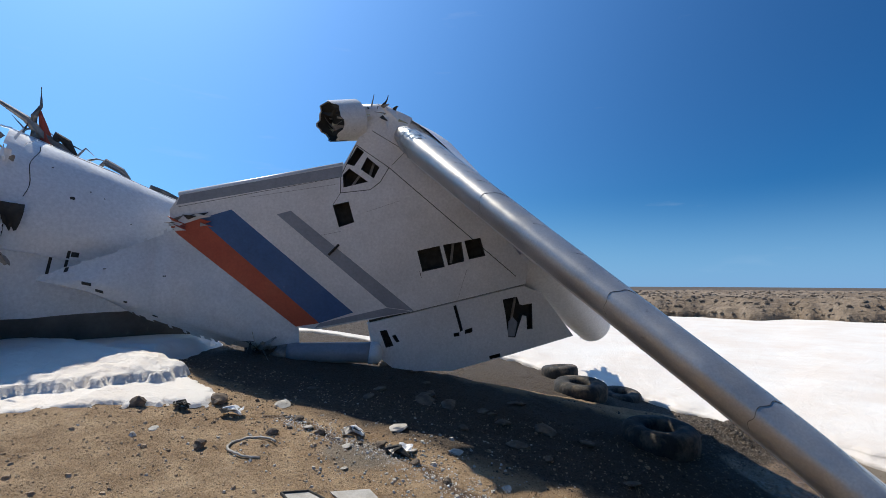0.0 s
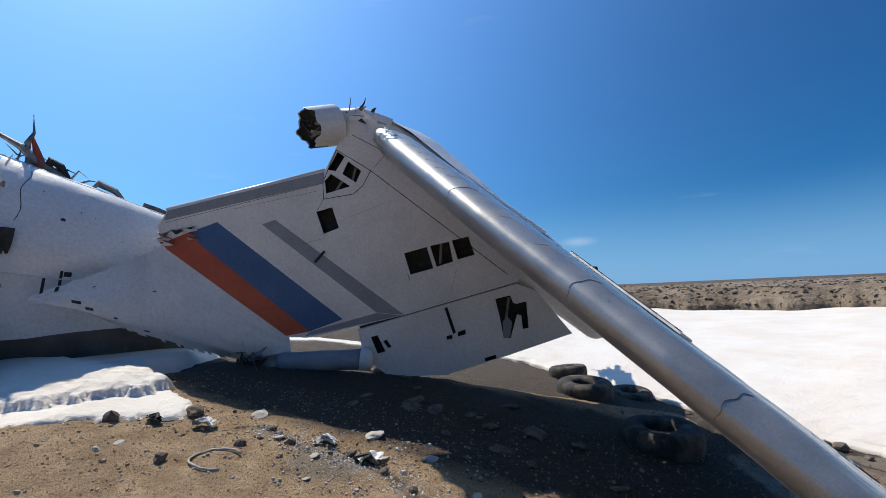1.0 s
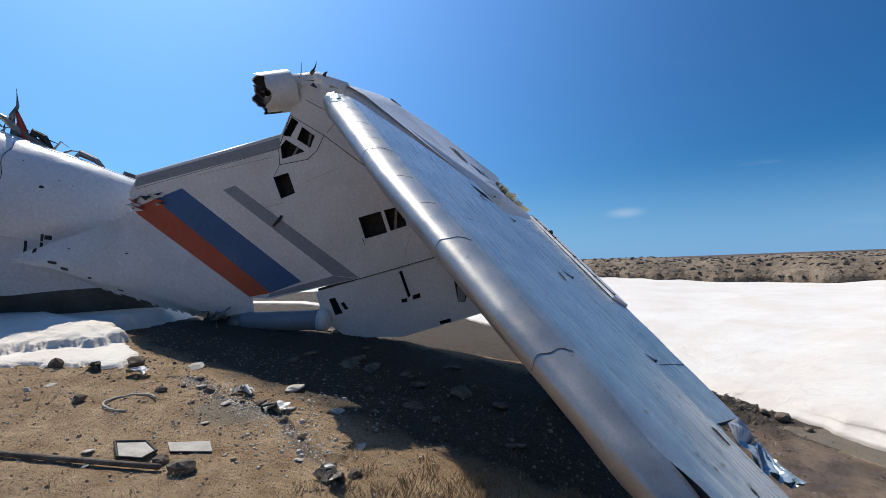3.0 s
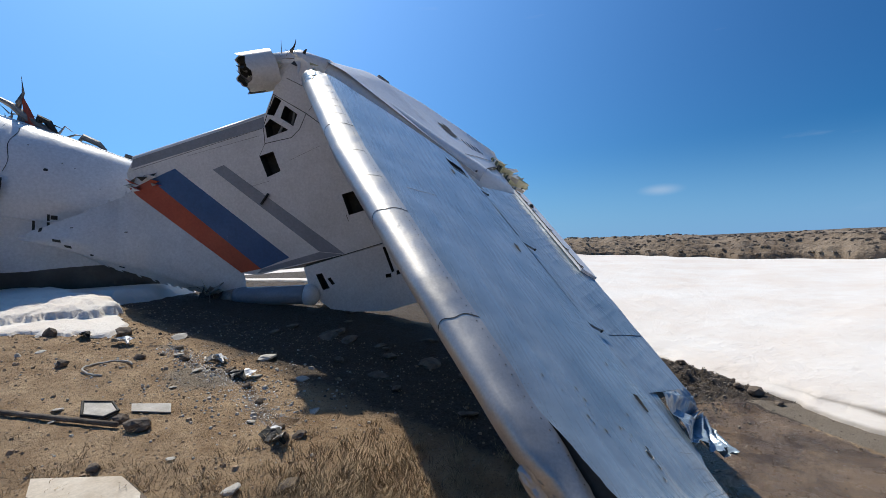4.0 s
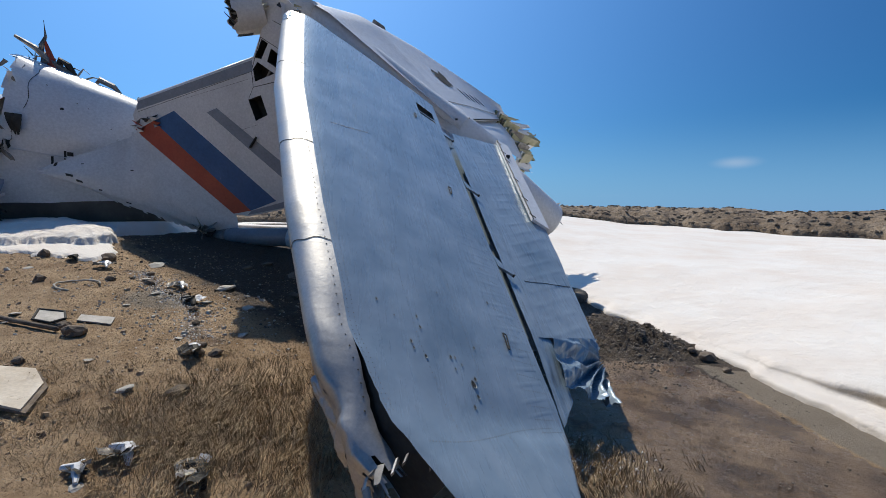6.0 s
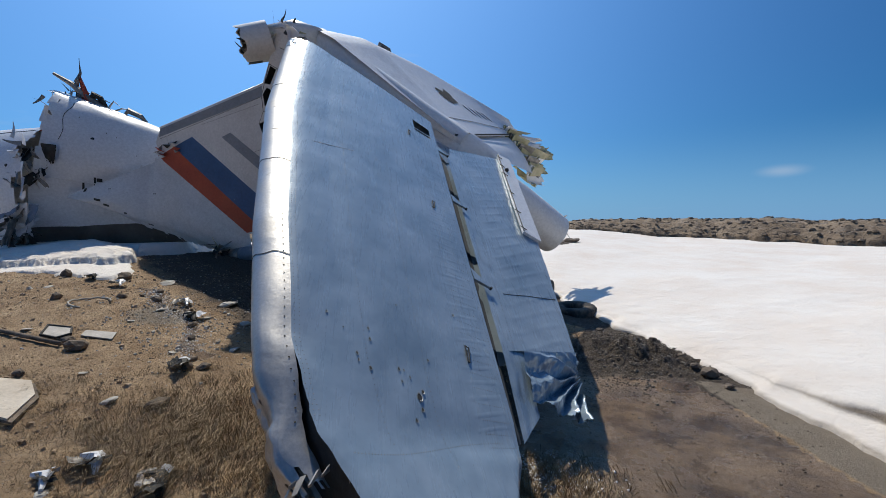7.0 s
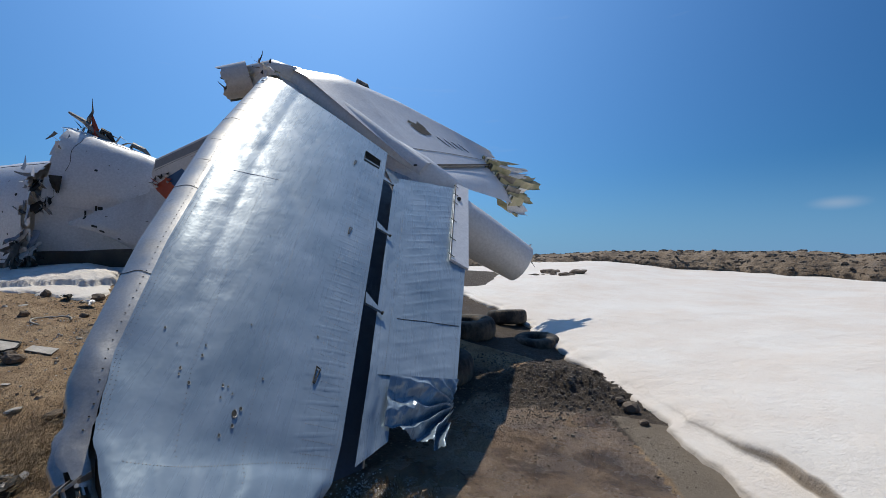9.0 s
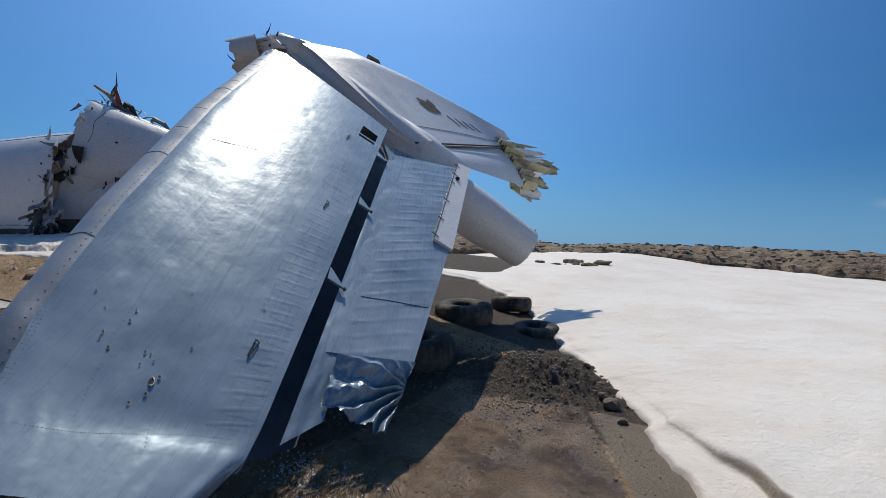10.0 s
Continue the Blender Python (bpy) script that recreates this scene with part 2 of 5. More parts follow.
def snow_material():
    m, nt, p = node_mat("old granular snow", 0.75)
    dirty = ramp(nt, noise_tex(nt, 0.5, 9, 0.65, (1, 1, 3)), [(0.38, (0, 0, 0)), (0.70, (1, 1, 1))])
    col = mix(nt, dirty, (0.81, 0.765, 0.70), (0.74, 0.65, 0.56))
    specks = ramp(nt, noise_tex(nt, 22.0, 4, 0.8), [(0.70, (0, 0, 0)), (0.78, (1, 1, 1))])
    col = mix(nt, specks, col, (0.55, 0.48, 0.40))
    c = nt.nodes.new("ShaderNodeAttribute")
    c.attribute_name = "soil"
    sep = nt.nodes.new("ShaderNodeSeparateColor")
    nt.links.new(c.outputs["Color"], sep.inputs[0])
    col = mix(nt, sep.outputs[0], col, mix(nt, noise_tex(nt, 6.0), (0.20, 0.155, 0.105), (0.40, 0.33, 0.26)))
    nt.links.new(col, p.inputs["Base Color"])
    bump(nt, p, [(noise_tex(nt, 1.8, 6), 0.06), (noise_tex(nt, 14.0, 6, 0.7), 0.02), (noise_tex(nt, 70.0, 3), 0.004)])
    return m


GROUND, SNOW = ground_material(), snow_material()
HILL = simple("brown stony hillside", (0.165, 0.118, 0.077), (0.31, 0.235, 0.16), 0.25, 0.95, bumps=((1.2, 0.3), (5.0, 0.12)), fine=3.0, wear=((0.12, 0.09, 0.062), 0.8, 0.54, 0.62))


# ---- mesh helpers ----
def part(name, bm, material, parent=None, label="", smooth=False):
    """Links a bmesh as one mesh object, under a thing where one is given."""
    me = bpy.data.meshes.new(name)
    bm.normal_update()
    bm.to_mesh(me)
    bm.free()
    for mt in material if isinstance(material, (list, tuple)) else (material,):
        me.materials.append(mt)
    if smooth:
        me.polygons.foreach_set("use_smooth", [True] * len(me.polygons))
    ob = new(name, me)
    if parent:
        ob.parent = parent
    return tagged(ob, label)


def thing(name, label, category, group="", kind="", at=(0, 0, 0)):
    ob = new(name)
    ob.empty_display_size = 0.2
    ob.location = at
    return tagged(ob, label, category, group, kind)


def sheet(nu, nv, f, closed_v=False, skip=None):
    """A quad grid from f(u, v), u and v from 0 to 1; skip(u, v) leaves holes."""
    bm = bmesh.new()
    vs = [[bm.verts.new(f(i / nu, j / nv)) for j in range(nv + (0 if closed_v else 1))] for i in range(nu + 1)]
    w = nv if closed_v else nv + 1
    for i in range(nu):
        for j in range(nv):
            k = (j + 1) % w
            if skip and skip((i + 0.5) / nu, (j + 0.5) / nv):
                continue
            bm.faces.new((vs[i][j], vs[i + 1][j], vs[i + 1][k], vs[i][k]))
    return bm


def prism(front, back):
    """A solid between two rings of equal length."""
    bm = bmesh.new()
    a, b = [bm.verts.new(p) for p in front], [bm.verts.new(p) for p in back]
    bm.faces.new(a)
    bm.faces.new(list(reversed(b)))
    for i in range(len(a)):
        j = (i + 1) % len(a)
        bm.faces.new((a[j], a[i], b[i], b[j]))
    bmesh.ops.recalc_face_normals(bm, faces=bm.faces)
    return bm


def tube(path, radius, n=10, cap=True):
    """A tube along points, its radius a number or one for each point."""
    bm = bmesh.new()
    pts = [Vector(p) for p in path]
    rs = radius if isinstance(radius, (list, tuple)) else [radius] * len(pts)
    rings = []
    for i, p in enumerate(pts):
        d = (pts[min(i + 1, len(pts) - 1)] - pts[max(i - 1, 0)]).normalized()
        q = d.to_track_quat("Z", "Y")
        rings.append([bm.verts.new(p + q @ Vector((rs[i] * math.cos(6.28319 * k / n), rs[i] * math.sin(6.28319 * k / n), 0))) for k in range(n)])
    for a, b in zip(rings, rings[1:]):
        for k in range(n):
            bm.faces.new((a[k], a[(k + 1) % n], b[(k + 1) % n], b[k]))
    if cap:
        bm.faces.new(list(reversed(rings[0])))
        bm.faces.new(rings[-1])
    return bm


def fbm(x, y, z=0.0, o=4):
    return noise.fractal(Vector((x, y, z)), 1.0, 2.0, o)


def lerp_rows(s, knots):
    """A point on a broken line of (s, (x, y, z)) knots."""
    for (a, p), (b, q) in zip(knots, knots[1:]):
        if s <= b:
            return Vector(p).lerp(Vector(q), (s - a) / (b - a))
    return Vector(knots[-1][1])


# ---- ground ----
SHORE = [(-30, 26), (-9, 14.2), (-4, 12.6), (-1.9, 12.9), (-0.7, 14.4), (0.7, 15.0), (2.4, 13.9), (3.75, 12.4), (4.5, 11.3), (5.4, 10.2), (6.05, 9.25), (6.55, 8.7), (6.82, 8.15), (7.12, 7.6), (7.45, 7.0), (7.75, 6.35), (8.2, 5.5), (9.2, 4.3), (12, 2.6), (20, 0.5), (45, -6)]


def shore_gap(x, y):
    """Distance to the snow's edge; minus on the snow's side."""
    best, side = 1e9, 1
    p = Vector((x, y))
    for a, b in zip(SHORE, SHORE[1:]):
        a, b = Vector(a), Vector(b)
        t = max(0.0, min(1.0, (p - a).dot(b - a) / (b - a).length_squared))
        d = p - a.lerp(b, t)
        if d.length < best:
            best, side = d.length, -1 if (b - a).cross(p - a) > 0 else 1
    return best * side


def ground_z(x, y):
    yy = min(y, 9.5) - 0.25 * max(0.0, min(y - 9.5, 4.0))
    lin = 0.50 - 0.17 * max(x, -4.5) + 0.08 * (max(yy, 2.4) - 5.0)
    lin = min(lin, 1.45)
    z = -0.16 + 0.1 * math.log1p(math.exp(min(40.0, (lin + 0.16) / 0.1)))
    far = max(0.0, math.hypot(x - 1, y - 6) - 16.0)
    return z * max(0.0, 1 - far / 30) + 0.0


def ground_detail(x, y):
    g = shore_gap(x, y)
    wet = max(0.0, min(1.0, (3.2 - abs(g - 1.5)) / 1.5)) * max(0.0, min(1.0, (x - 4.3) / 0.8)) * max(0.0, min(1.0, (8.3 - y + 0.5 * fbm(x, y)) / 0.8)) * max(0.0, min(1.0, (10.5 - x) / 1.8)) * max(0.0, min(1.0, (y - 0.3) / 1.5))
    # trickle of meltwater running from the snow bank
    k = max(0.0, min(1.0, (x + 2.1) / 2.8))
    wet = max(wet, 0.75 * math.exp(-((y - 6.1 + 0.45 * k + 0.6 * k * k + 0.12 * math.sin(x * 4)) / (0.10 + 0.12 * k)) ** 2) * (1 if -2.4 < x < 0.9 else 0))
    a = 0.035 * fbm(x * 0.9, y * 0.9) + 0.02 * fbm(x * 4, y * 4, 3) + 0.012 * fbm(x * 13, y * 13, 5, 2)
    heap = 0.16 * math.exp(-((x - 5.7) ** 2 + (y - 8.7) ** 2) / 0.9)
    return ground_z(x, y) + a * (1 - 0.96 * wet) + heap * (1 + fbm(x * 5, y * 5)), wet


def axis_points(lo, hi, fine_lo, fine_hi, step, grow):
    out, p, d = [fine_lo + i * step for i in range(int((fine_hi - fine_lo) / step) + 1)], fine_lo, step
    while p > lo:
        d *= grow
        p -= d
        out.insert(0, p)
    p, d = out[-1], step
    while p < hi:
        d *= grow
        p += d
        out.append(p)
    return out


def build_ground():
    xs, ys = axis_points(-900, 900, -6.5, 9.0, 0.07, 1.18), axis_points(-300, 1500, 1.8, 11.5, 0.07, 1.18)
    me = bpy.data.meshes.new("ground")
    verts, cols = [], []
    for y in ys:
        for x in xs:
            near = -8 < x < 11 and 0 < y < 15
            z, wet = ground_detail(x, y) if near else (ground_z(x, y), 0.0)
            verts.append((x, y, z))
            # band under the wreck where the darkened gravel paints in its shade
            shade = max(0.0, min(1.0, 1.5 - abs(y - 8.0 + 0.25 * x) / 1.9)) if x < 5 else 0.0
            heap = 1.0 if (x > 4.8 and y > 7.2) else 0.0
            pale = max(0.0, min(1.0, 1.2 - math.hypot((x + 0.9) * 0.8 + (y - 5.6) * 0.5, (y - 5.6) * 1.0 - (x + 0.9) * 0.5) / 0.8)) if near else 0.0
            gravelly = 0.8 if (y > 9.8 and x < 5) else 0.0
            if near and x > 6.0 and y < 8.0:
                pale = max(pale, min(1.0, max(0.0, (0.42 - abs(shore_gap(x, y) - 0.12)) / 0.15)))
            humus = 0.52 * math.exp(-((x - 1.9) / 1.5) ** 2 - ((y - 3.7) / 1.0) ** 2) + 0.4 * math.exp(-((x - 5.4) / 0.6) ** 2 - ((y - 4.6) / 0.5) ** 2) if near else 0.0
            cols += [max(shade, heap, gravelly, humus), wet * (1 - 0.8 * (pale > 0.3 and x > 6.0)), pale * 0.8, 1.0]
    w = len(xs)
    me.from_pydata(verts, [], [(j * w + i, j * w + i + 1, (j + 1) * w + i + 1, (j + 1) * w + i) for j in range(len(ys) - 1) for i in range(w - 1)])
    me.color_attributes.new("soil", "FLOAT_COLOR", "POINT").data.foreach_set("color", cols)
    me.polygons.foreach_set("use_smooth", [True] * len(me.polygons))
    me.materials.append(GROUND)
    tagged(new("ground", me), "brown dirt and gravel ground with wet mud, coloured darker under the wreck", "ground", kind="structure")


build_ground()


# heights over the plain, by the bearing in degrees: the snow's far rim and the hills behind it
SNOW_CREST = [(-90, 1.3), (-30, 1.3), (-19, 1.5), (-13, 1.77), (-6, 1.9), (-1, 1.6), (5, 1.2), (10, 1.05), (15, 0.85), (20, 0.65), (30, 0.6), (37, 0.75), (100, 0.7)]
HILL_CREST = [(-90, 2.6), (-30, 2.8), (-22, 2.7), (-14, 2.3), (-5, 2.5), (5, 2.42), (12, 2.25), (20, 2.0), (28, 2.12), (40, 2.15), (100, 2.4)]


def knot_value(s, knots):
    for (a, p), (b, q) in zip(knots, knots[1:]):
        if s <= b:
            k = (s - a) / (b - a)
            return p + (q - p) * k * k * (3 - 2 * k)
    return knots[-1][1]


def build_snow_field():
    """Snow from its wavy melted edge outwards, thin ice at the lip and a step up behind it."""
    pts = [Vector(p) for p in SHORE]
    edge = []
    for a, b in zip(pts, pts[1:]):
        n = max(2, int((b - a).length / 0.09)) if (a - Vector((5, 8))).length < 9 else 12
        edge += [a.lerp(b, i / n) for i in range(n)]
    edge.append(pts[-1])
    for _ in range(4):
        edge = [edge[0]] + [(edge[i - 1] + edge[i] * 2 + edge[i + 1]) / 4 for i in range(1, len(edge) - 1)] + [edge[-1]]
    centre = Vector((-2.0, 3.0))
    outer = [0.95, 1.2, 1.5, 1.9, 2.4, 3, 3.8, 4.8, 6, 7.5, 9.5, 12, 15, 19, 24, 30, 38, 48, 62, 85]
    verts, cols = [], []
    for i, e in enumerate(edge):
        t = edge[min(i + 1, len(edge) - 1)] - edge[max(i - 1, 0)]
        nrm = Vector((-t.y, t.x)).normalized()
        if nrm.dot(e - centre) < 0:
            nrm = -nrm
        wob = 0.16 * fbm(e.x * 1.3, e.y * 1.3, 7) + 0.07 * fbm(e.x * 5, e.y * 5, 2)
        lip = max(0.0, min(1.0, (8.4 - e.y) / 1.6)) if e.x > 4 else 0.0
        wob *= 1 - 0.6 * lip
        ledge = max(0.22, 0.44 * lip + 0.10 - 0.05 * fbm(e.x * 2, e.y * 2, 8))
        outs = [ledge * k for k in (0.0, 0.06, 0.15, 0.3, 0.5, 0.7, 0.82)] + [ledge + k for k in (-0.03, -0.016, -0.008, -0.003, 0.003, 0.008, 0.016, 0.03, 0.06, 0.11, 0.18)] + outer
        for o in outs:
            aim = (e - centre).normalized()
            k = min(1.0, o / 1.6)
            q = e + (nrm * (1 - k) + aim * k) * (wob * (1 - k) + o)
            step = 0.02 + 0.05 * min(1, o / 0.06) + (0.14 - 0.02 * (1 - lip)) * (1 / (1 + math.exp(-max(-9.0, (o - ledge) / (0.004 + 0.06 * (1 - lip))))))
            away = math.hypot(q.x - 4, q.y - 4)
            crest = knot_value(math.degrees(math.atan2(q.x - 4, q.y - 4)), SNOW_CREST) - 0.2
            rise = crest * max(0.0, min(1.0, (o - 0.6) / max(6.0, 33 - away + o))) ** 0.8 - 0.05 * max(0.0, away - 34)
            z = max(-0.2, ground_z(q.x, q.y) * math.exp(-o / 5)) + step + rise + 0.07 * fbm(q.x * 0.35, q.y * 0.35) * min(1, o / 2.5) + 0.012 * fbm(q.x * 5, q.y * 5) * min(1, o * 3)
            if o == 0.0:
                z = ground_z(q.x, q.y) - 0.1
            verts.append((q.x, q.y, z))
            # dirt along the edge; the line at the step also paints the undercut's shade
            dirt = 1.0 * lip * math.exp(-((o - ledge + 0.004) / 0.014) ** 2) + 0.35 * (o < 0.05) + 0.16 * lip * (o > ledge) * math.exp(-(o - ledge) / 0.9) * (1 + fbm(q.x * 2, q.y * 2, 5)) + 0.12 * lip * (o < ledge) * (1 + fbm(q.x * 3, q.y * 3))
            cols += [min(1.0, dirt), 0, 0, 1]
    w = len(outs)
    me = bpy.data.meshes.new("snow_field")
    me.from_pydata(verts, [], [(i * w + j, i * w + j + 1, (i + 1) * w + j + 1, (i + 1) * w + j) for i in range(len(edge) - 1) for j in range(w - 1)])
    me.color_attributes.new("soil", "FLOAT_COLOR", "POINT").data.foreach_set("color", cols)
    me.polygons.foreach_set("use_smooth", [True] * len(me.polygons))
    me.materials.append(SNOW)
    tagged(new("snow_field", me), "wide field of old melting snow, its edge dark with dirt and painted undercut shade", "snow", kind="structure")
    return verts


SNOW_SPOTS = build_snow_field()


def build_hills():
    """Low stony ridge behind the snow, terraced and broken."""
    verts, w = [], 64
    n = 900
    for i in range(n):
        a = radians(-75 + 175 * i / (n - 1))
        for j in range(w):
            f = j / (w - 1)
            r = 32 + 95 * f ** 1.8 + 2.2 * fbm(a * 7, 0.3, 1)
            x, y = r * math.sin(a) + 4, r * math.cos(a) + 4
            deg = math.degrees(a)
            base, crest = knot_value(deg, SNOW_CREST) - 0.25, knot_value(deg, HILL_CREST)
            slope = min(1.0, f / 0.16) ** 0.7
            z = base + (crest - base) * slope * (0.86 + 0.14 * min(1.0, f / 0.35)) - 0.6 * max(0.0, f - 0.4)
            z += (0.12 * fbm(x * 0.12, y * 0.12) + 0.14 * fbm(x * 0.5, y * 0.5, 3) + 0.07 * fbm(x * 1.6, y * 1.6, 6)) * min(1.0, f * 8)
            z += 0.09 * math.sin(z * 17 + 2 * fbm(x * 0.2, y * 0.2, 4))
            verts.append((x, y, z if j else -1.5))
    me = bpy.data.meshes.new("hill_ridge")
    me.from_pydata(verts, [], [(i * w + j, i * w + j + 1, (i + 1) * w + j + 1, (i + 1) * w + j) for i in range(n - 1) for j in range(w - 1)])
    me.polygons.foreach_set("use_smooth", [True] * len(me.polygons))
    me.materials.append(HILL)
    tagged(new("hill_ridge", me), "low barren brown hills of broken stone beyond the snow", "hill", kind="structure")
    return verts


HILL_SPOTS = build_hills()


# ---- tail wreck: near tailplane ----
STAB_N = Vector((0.637, -0.172, 0.751)).normalized()
LE = [(0.0, (-0.62, 8.25, 5.98)), (0.40, (1.22, 5.9, 3.87)), (0.71, (2.79, 4.22, 2.19)), (0.86, (3.62, 3.43, 1.31)), (0.94, (4.13, 3.1, 0.8)), (1.0, (4.6, 3.05, 0.36))]
TE = [(0.0, (1.96, 9.22, 4.04)), (0.66, (4.15, 5.9, 1.42)), (0.90, (5.0, 4.62, 0.42)), (0.96, (5.13, 4.38, 0.24)), (1.0, (5.2, 3.95, 0.06))]


def stab_half(s):
    return 0.31 - 0.12 * s


DENTS = [(q.uniform(0.05, 0.97) ** 0.8, q.uniform(0.16, 0.95), q.uniform(0.05, 0.16), q.uniform(0.001, 0.0045)) for q in [random.Random(77)] for _ in range(70)]


def stab_dent(s, c):
    """Shallow waves in the skin, deeper towards the crushed tip."""
    d = 0.004 * fbm(s * 6, c * 2, 1) + 0.0008 * fbm(s * 16, c * 14, 4)
    k = max(0.0, (s - 0.78) / 0.22)
    d += 0.007 * k * fbm(s * 9, c * 4, 9)
    d += 2.3 * 0.012 * math.log1p(math.exp(min(60.0, (s - 0.93 - 0.012 * c + 0.006 * fbm(c * 3, 4.0)) / 0.012)))
    for ds, dc, dr, dd in DENTS:
        q = ((s - ds) * 6.2) ** 2 + ((c - dc) * 2.4) ** 2
        if q < 9 * dr * dr:
            d -= dd * math.exp(-q / (dr * dr))
    d -= 0.035 * math.exp(-((s - 0.855) / 0.03) ** 2 - ((c - 0.1) / 0.14) ** 2)
    d -= 0.018 * math.exp(-((s - 0.93) / 0.03) ** 2 - ((c - 0.72) / 0.2) ** 2)
    return d


def stab_point(s, w):
    """w from 0 (lower trailing edge) over 0.5 (leading edge) to 1 (upper trailing edge)."""
    a, b = lerp_rows(s, LE), lerp_rows(s, TE)
    h = stab_half(s)
    c = abs(2 * w - 1) ** 1.7
    up = 1 if w >= 0.5 else -1
    prof = min(1.0, math.sqrt(max(0.0, 1 - (1 - min(c / 0.2, 1.0)) ** 2))) * (1 - 0.72 * max(0.0, (c - 0.25) / 0.75) ** 1.3)
    mid = a.lerp(b, c) - STAB_N * h * (0.95 - 0.65 * max(0.0, (c - 0.3) / 0.7))
    p = mid + STAB_N * up * h * prof
    if c > 0.02:
        p += STAB_N * stab_dent(s, c) * (1 if up > 0 else 0.6) * min(1, c / 0.1) * min(1, (1 - c) / 0.05 + 0.2)
    p += Vector((-0.5, -0.6, 0)) * 0.10 * math.exp(-((s - 0.93) / 0.05) ** 2) * max(0.0, 1 - c * 4) * fbm(s * 30, up * c * 9, 2)
    return p



def upper_at(s, c, out=0.0):
    return stab_point(s, 0.5 + 0.5 * c ** (1 / 1.7)) + STAB_N * out


STAB_SAMPLES = [(s / 160, c / 50, upper_at(s / 160, c / 50)) for s in range(161) for c in range(3, 51)]


def on_skin(p):
    """Span and chord share of the skin's nearest spot."""
    p = Vector(p)
    s, c, _ = min(STAB_SAMPLES, key=lambda q: (q[2] - p).length_squared)
    return s, c


def blob(f, n, seed, r):
    """A flat ragged patch: f maps a plane offset to a place."""
    rnd = random.Random(seed)
    bm = bmesh.new()
    vs = [bm.verts.new(f(r * rnd.uniform(0.55, 1.1) * math.cos(6.28319 * k / n), r * rnd.uniform(0.55, 1.1) * math.sin(6.28319 * k / n))) for k in range(n)]
    bm.faces.new(vs)
    return bm


def discs(spots, r, n=6):
    """Many small discs in one mesh, each a (place, normal)."""
    verts, faces = [], []
    for p, nrm in spots:
        q = nrm.to_track_quat("Z", "Y")
        k0 = len(verts)
        for k in range(n):
            verts.append(p + q @ Vector((r * math.cos(6.28319 * k / n), r * math.sin(6.28319 * k / n), 0)))
        verts.append(p + nrm * r * 0.35)
        faces += [(k0 + k, k0 + (k + 1) % n, k0 + n) for k in range(n)]
    return verts, faces


def stuff(name, verts, faces, material, parent=None, label="", category=""):
    me = bpy.data.meshes.new(name)
    me.from_pydata([tuple(v) for v in verts], [], faces)
    me.materials.append(material)
    ob = new(name, me)
    if parent:
        ob.parent = parent
    return tagged(ob, label, category, kind="stuff")


SQ_S, SQ_C = on_skin((2.27, 8.59, 3.64))[0], 0.915
STAB_CHORD = (Vector((1.96, 9.22, 4.04)) - Vector((-0.62, 8.25, 5.98))).normalized()
STAB_SPAN = (Vector((4.15, 5.9, 1.42)) - Vector((1.96, 9.22, 4.04))).normalized()


def le_flare(u, v):
    """Leading edge strip, peeled away from the skin and torn near the tip."""
    p = stab_point(u, 0.36 + 0.28 * v)
    k = max(0.0, min(1.0, (u - 0.87) / 0.09))
    p -= STAB_N * 0.19 * k * max(0.0, v - 0.55) * 2 + STAB_CHORD * 0.03 * k * max(0.0, v - 0.5) * 2
    k0 = max(0.0, 1 - u / 0.05)
    return p + (STAB_N * 0.05 + STAB_CHORD * 0.03) * k0 * fbm(u * 60, v * 7, 12)


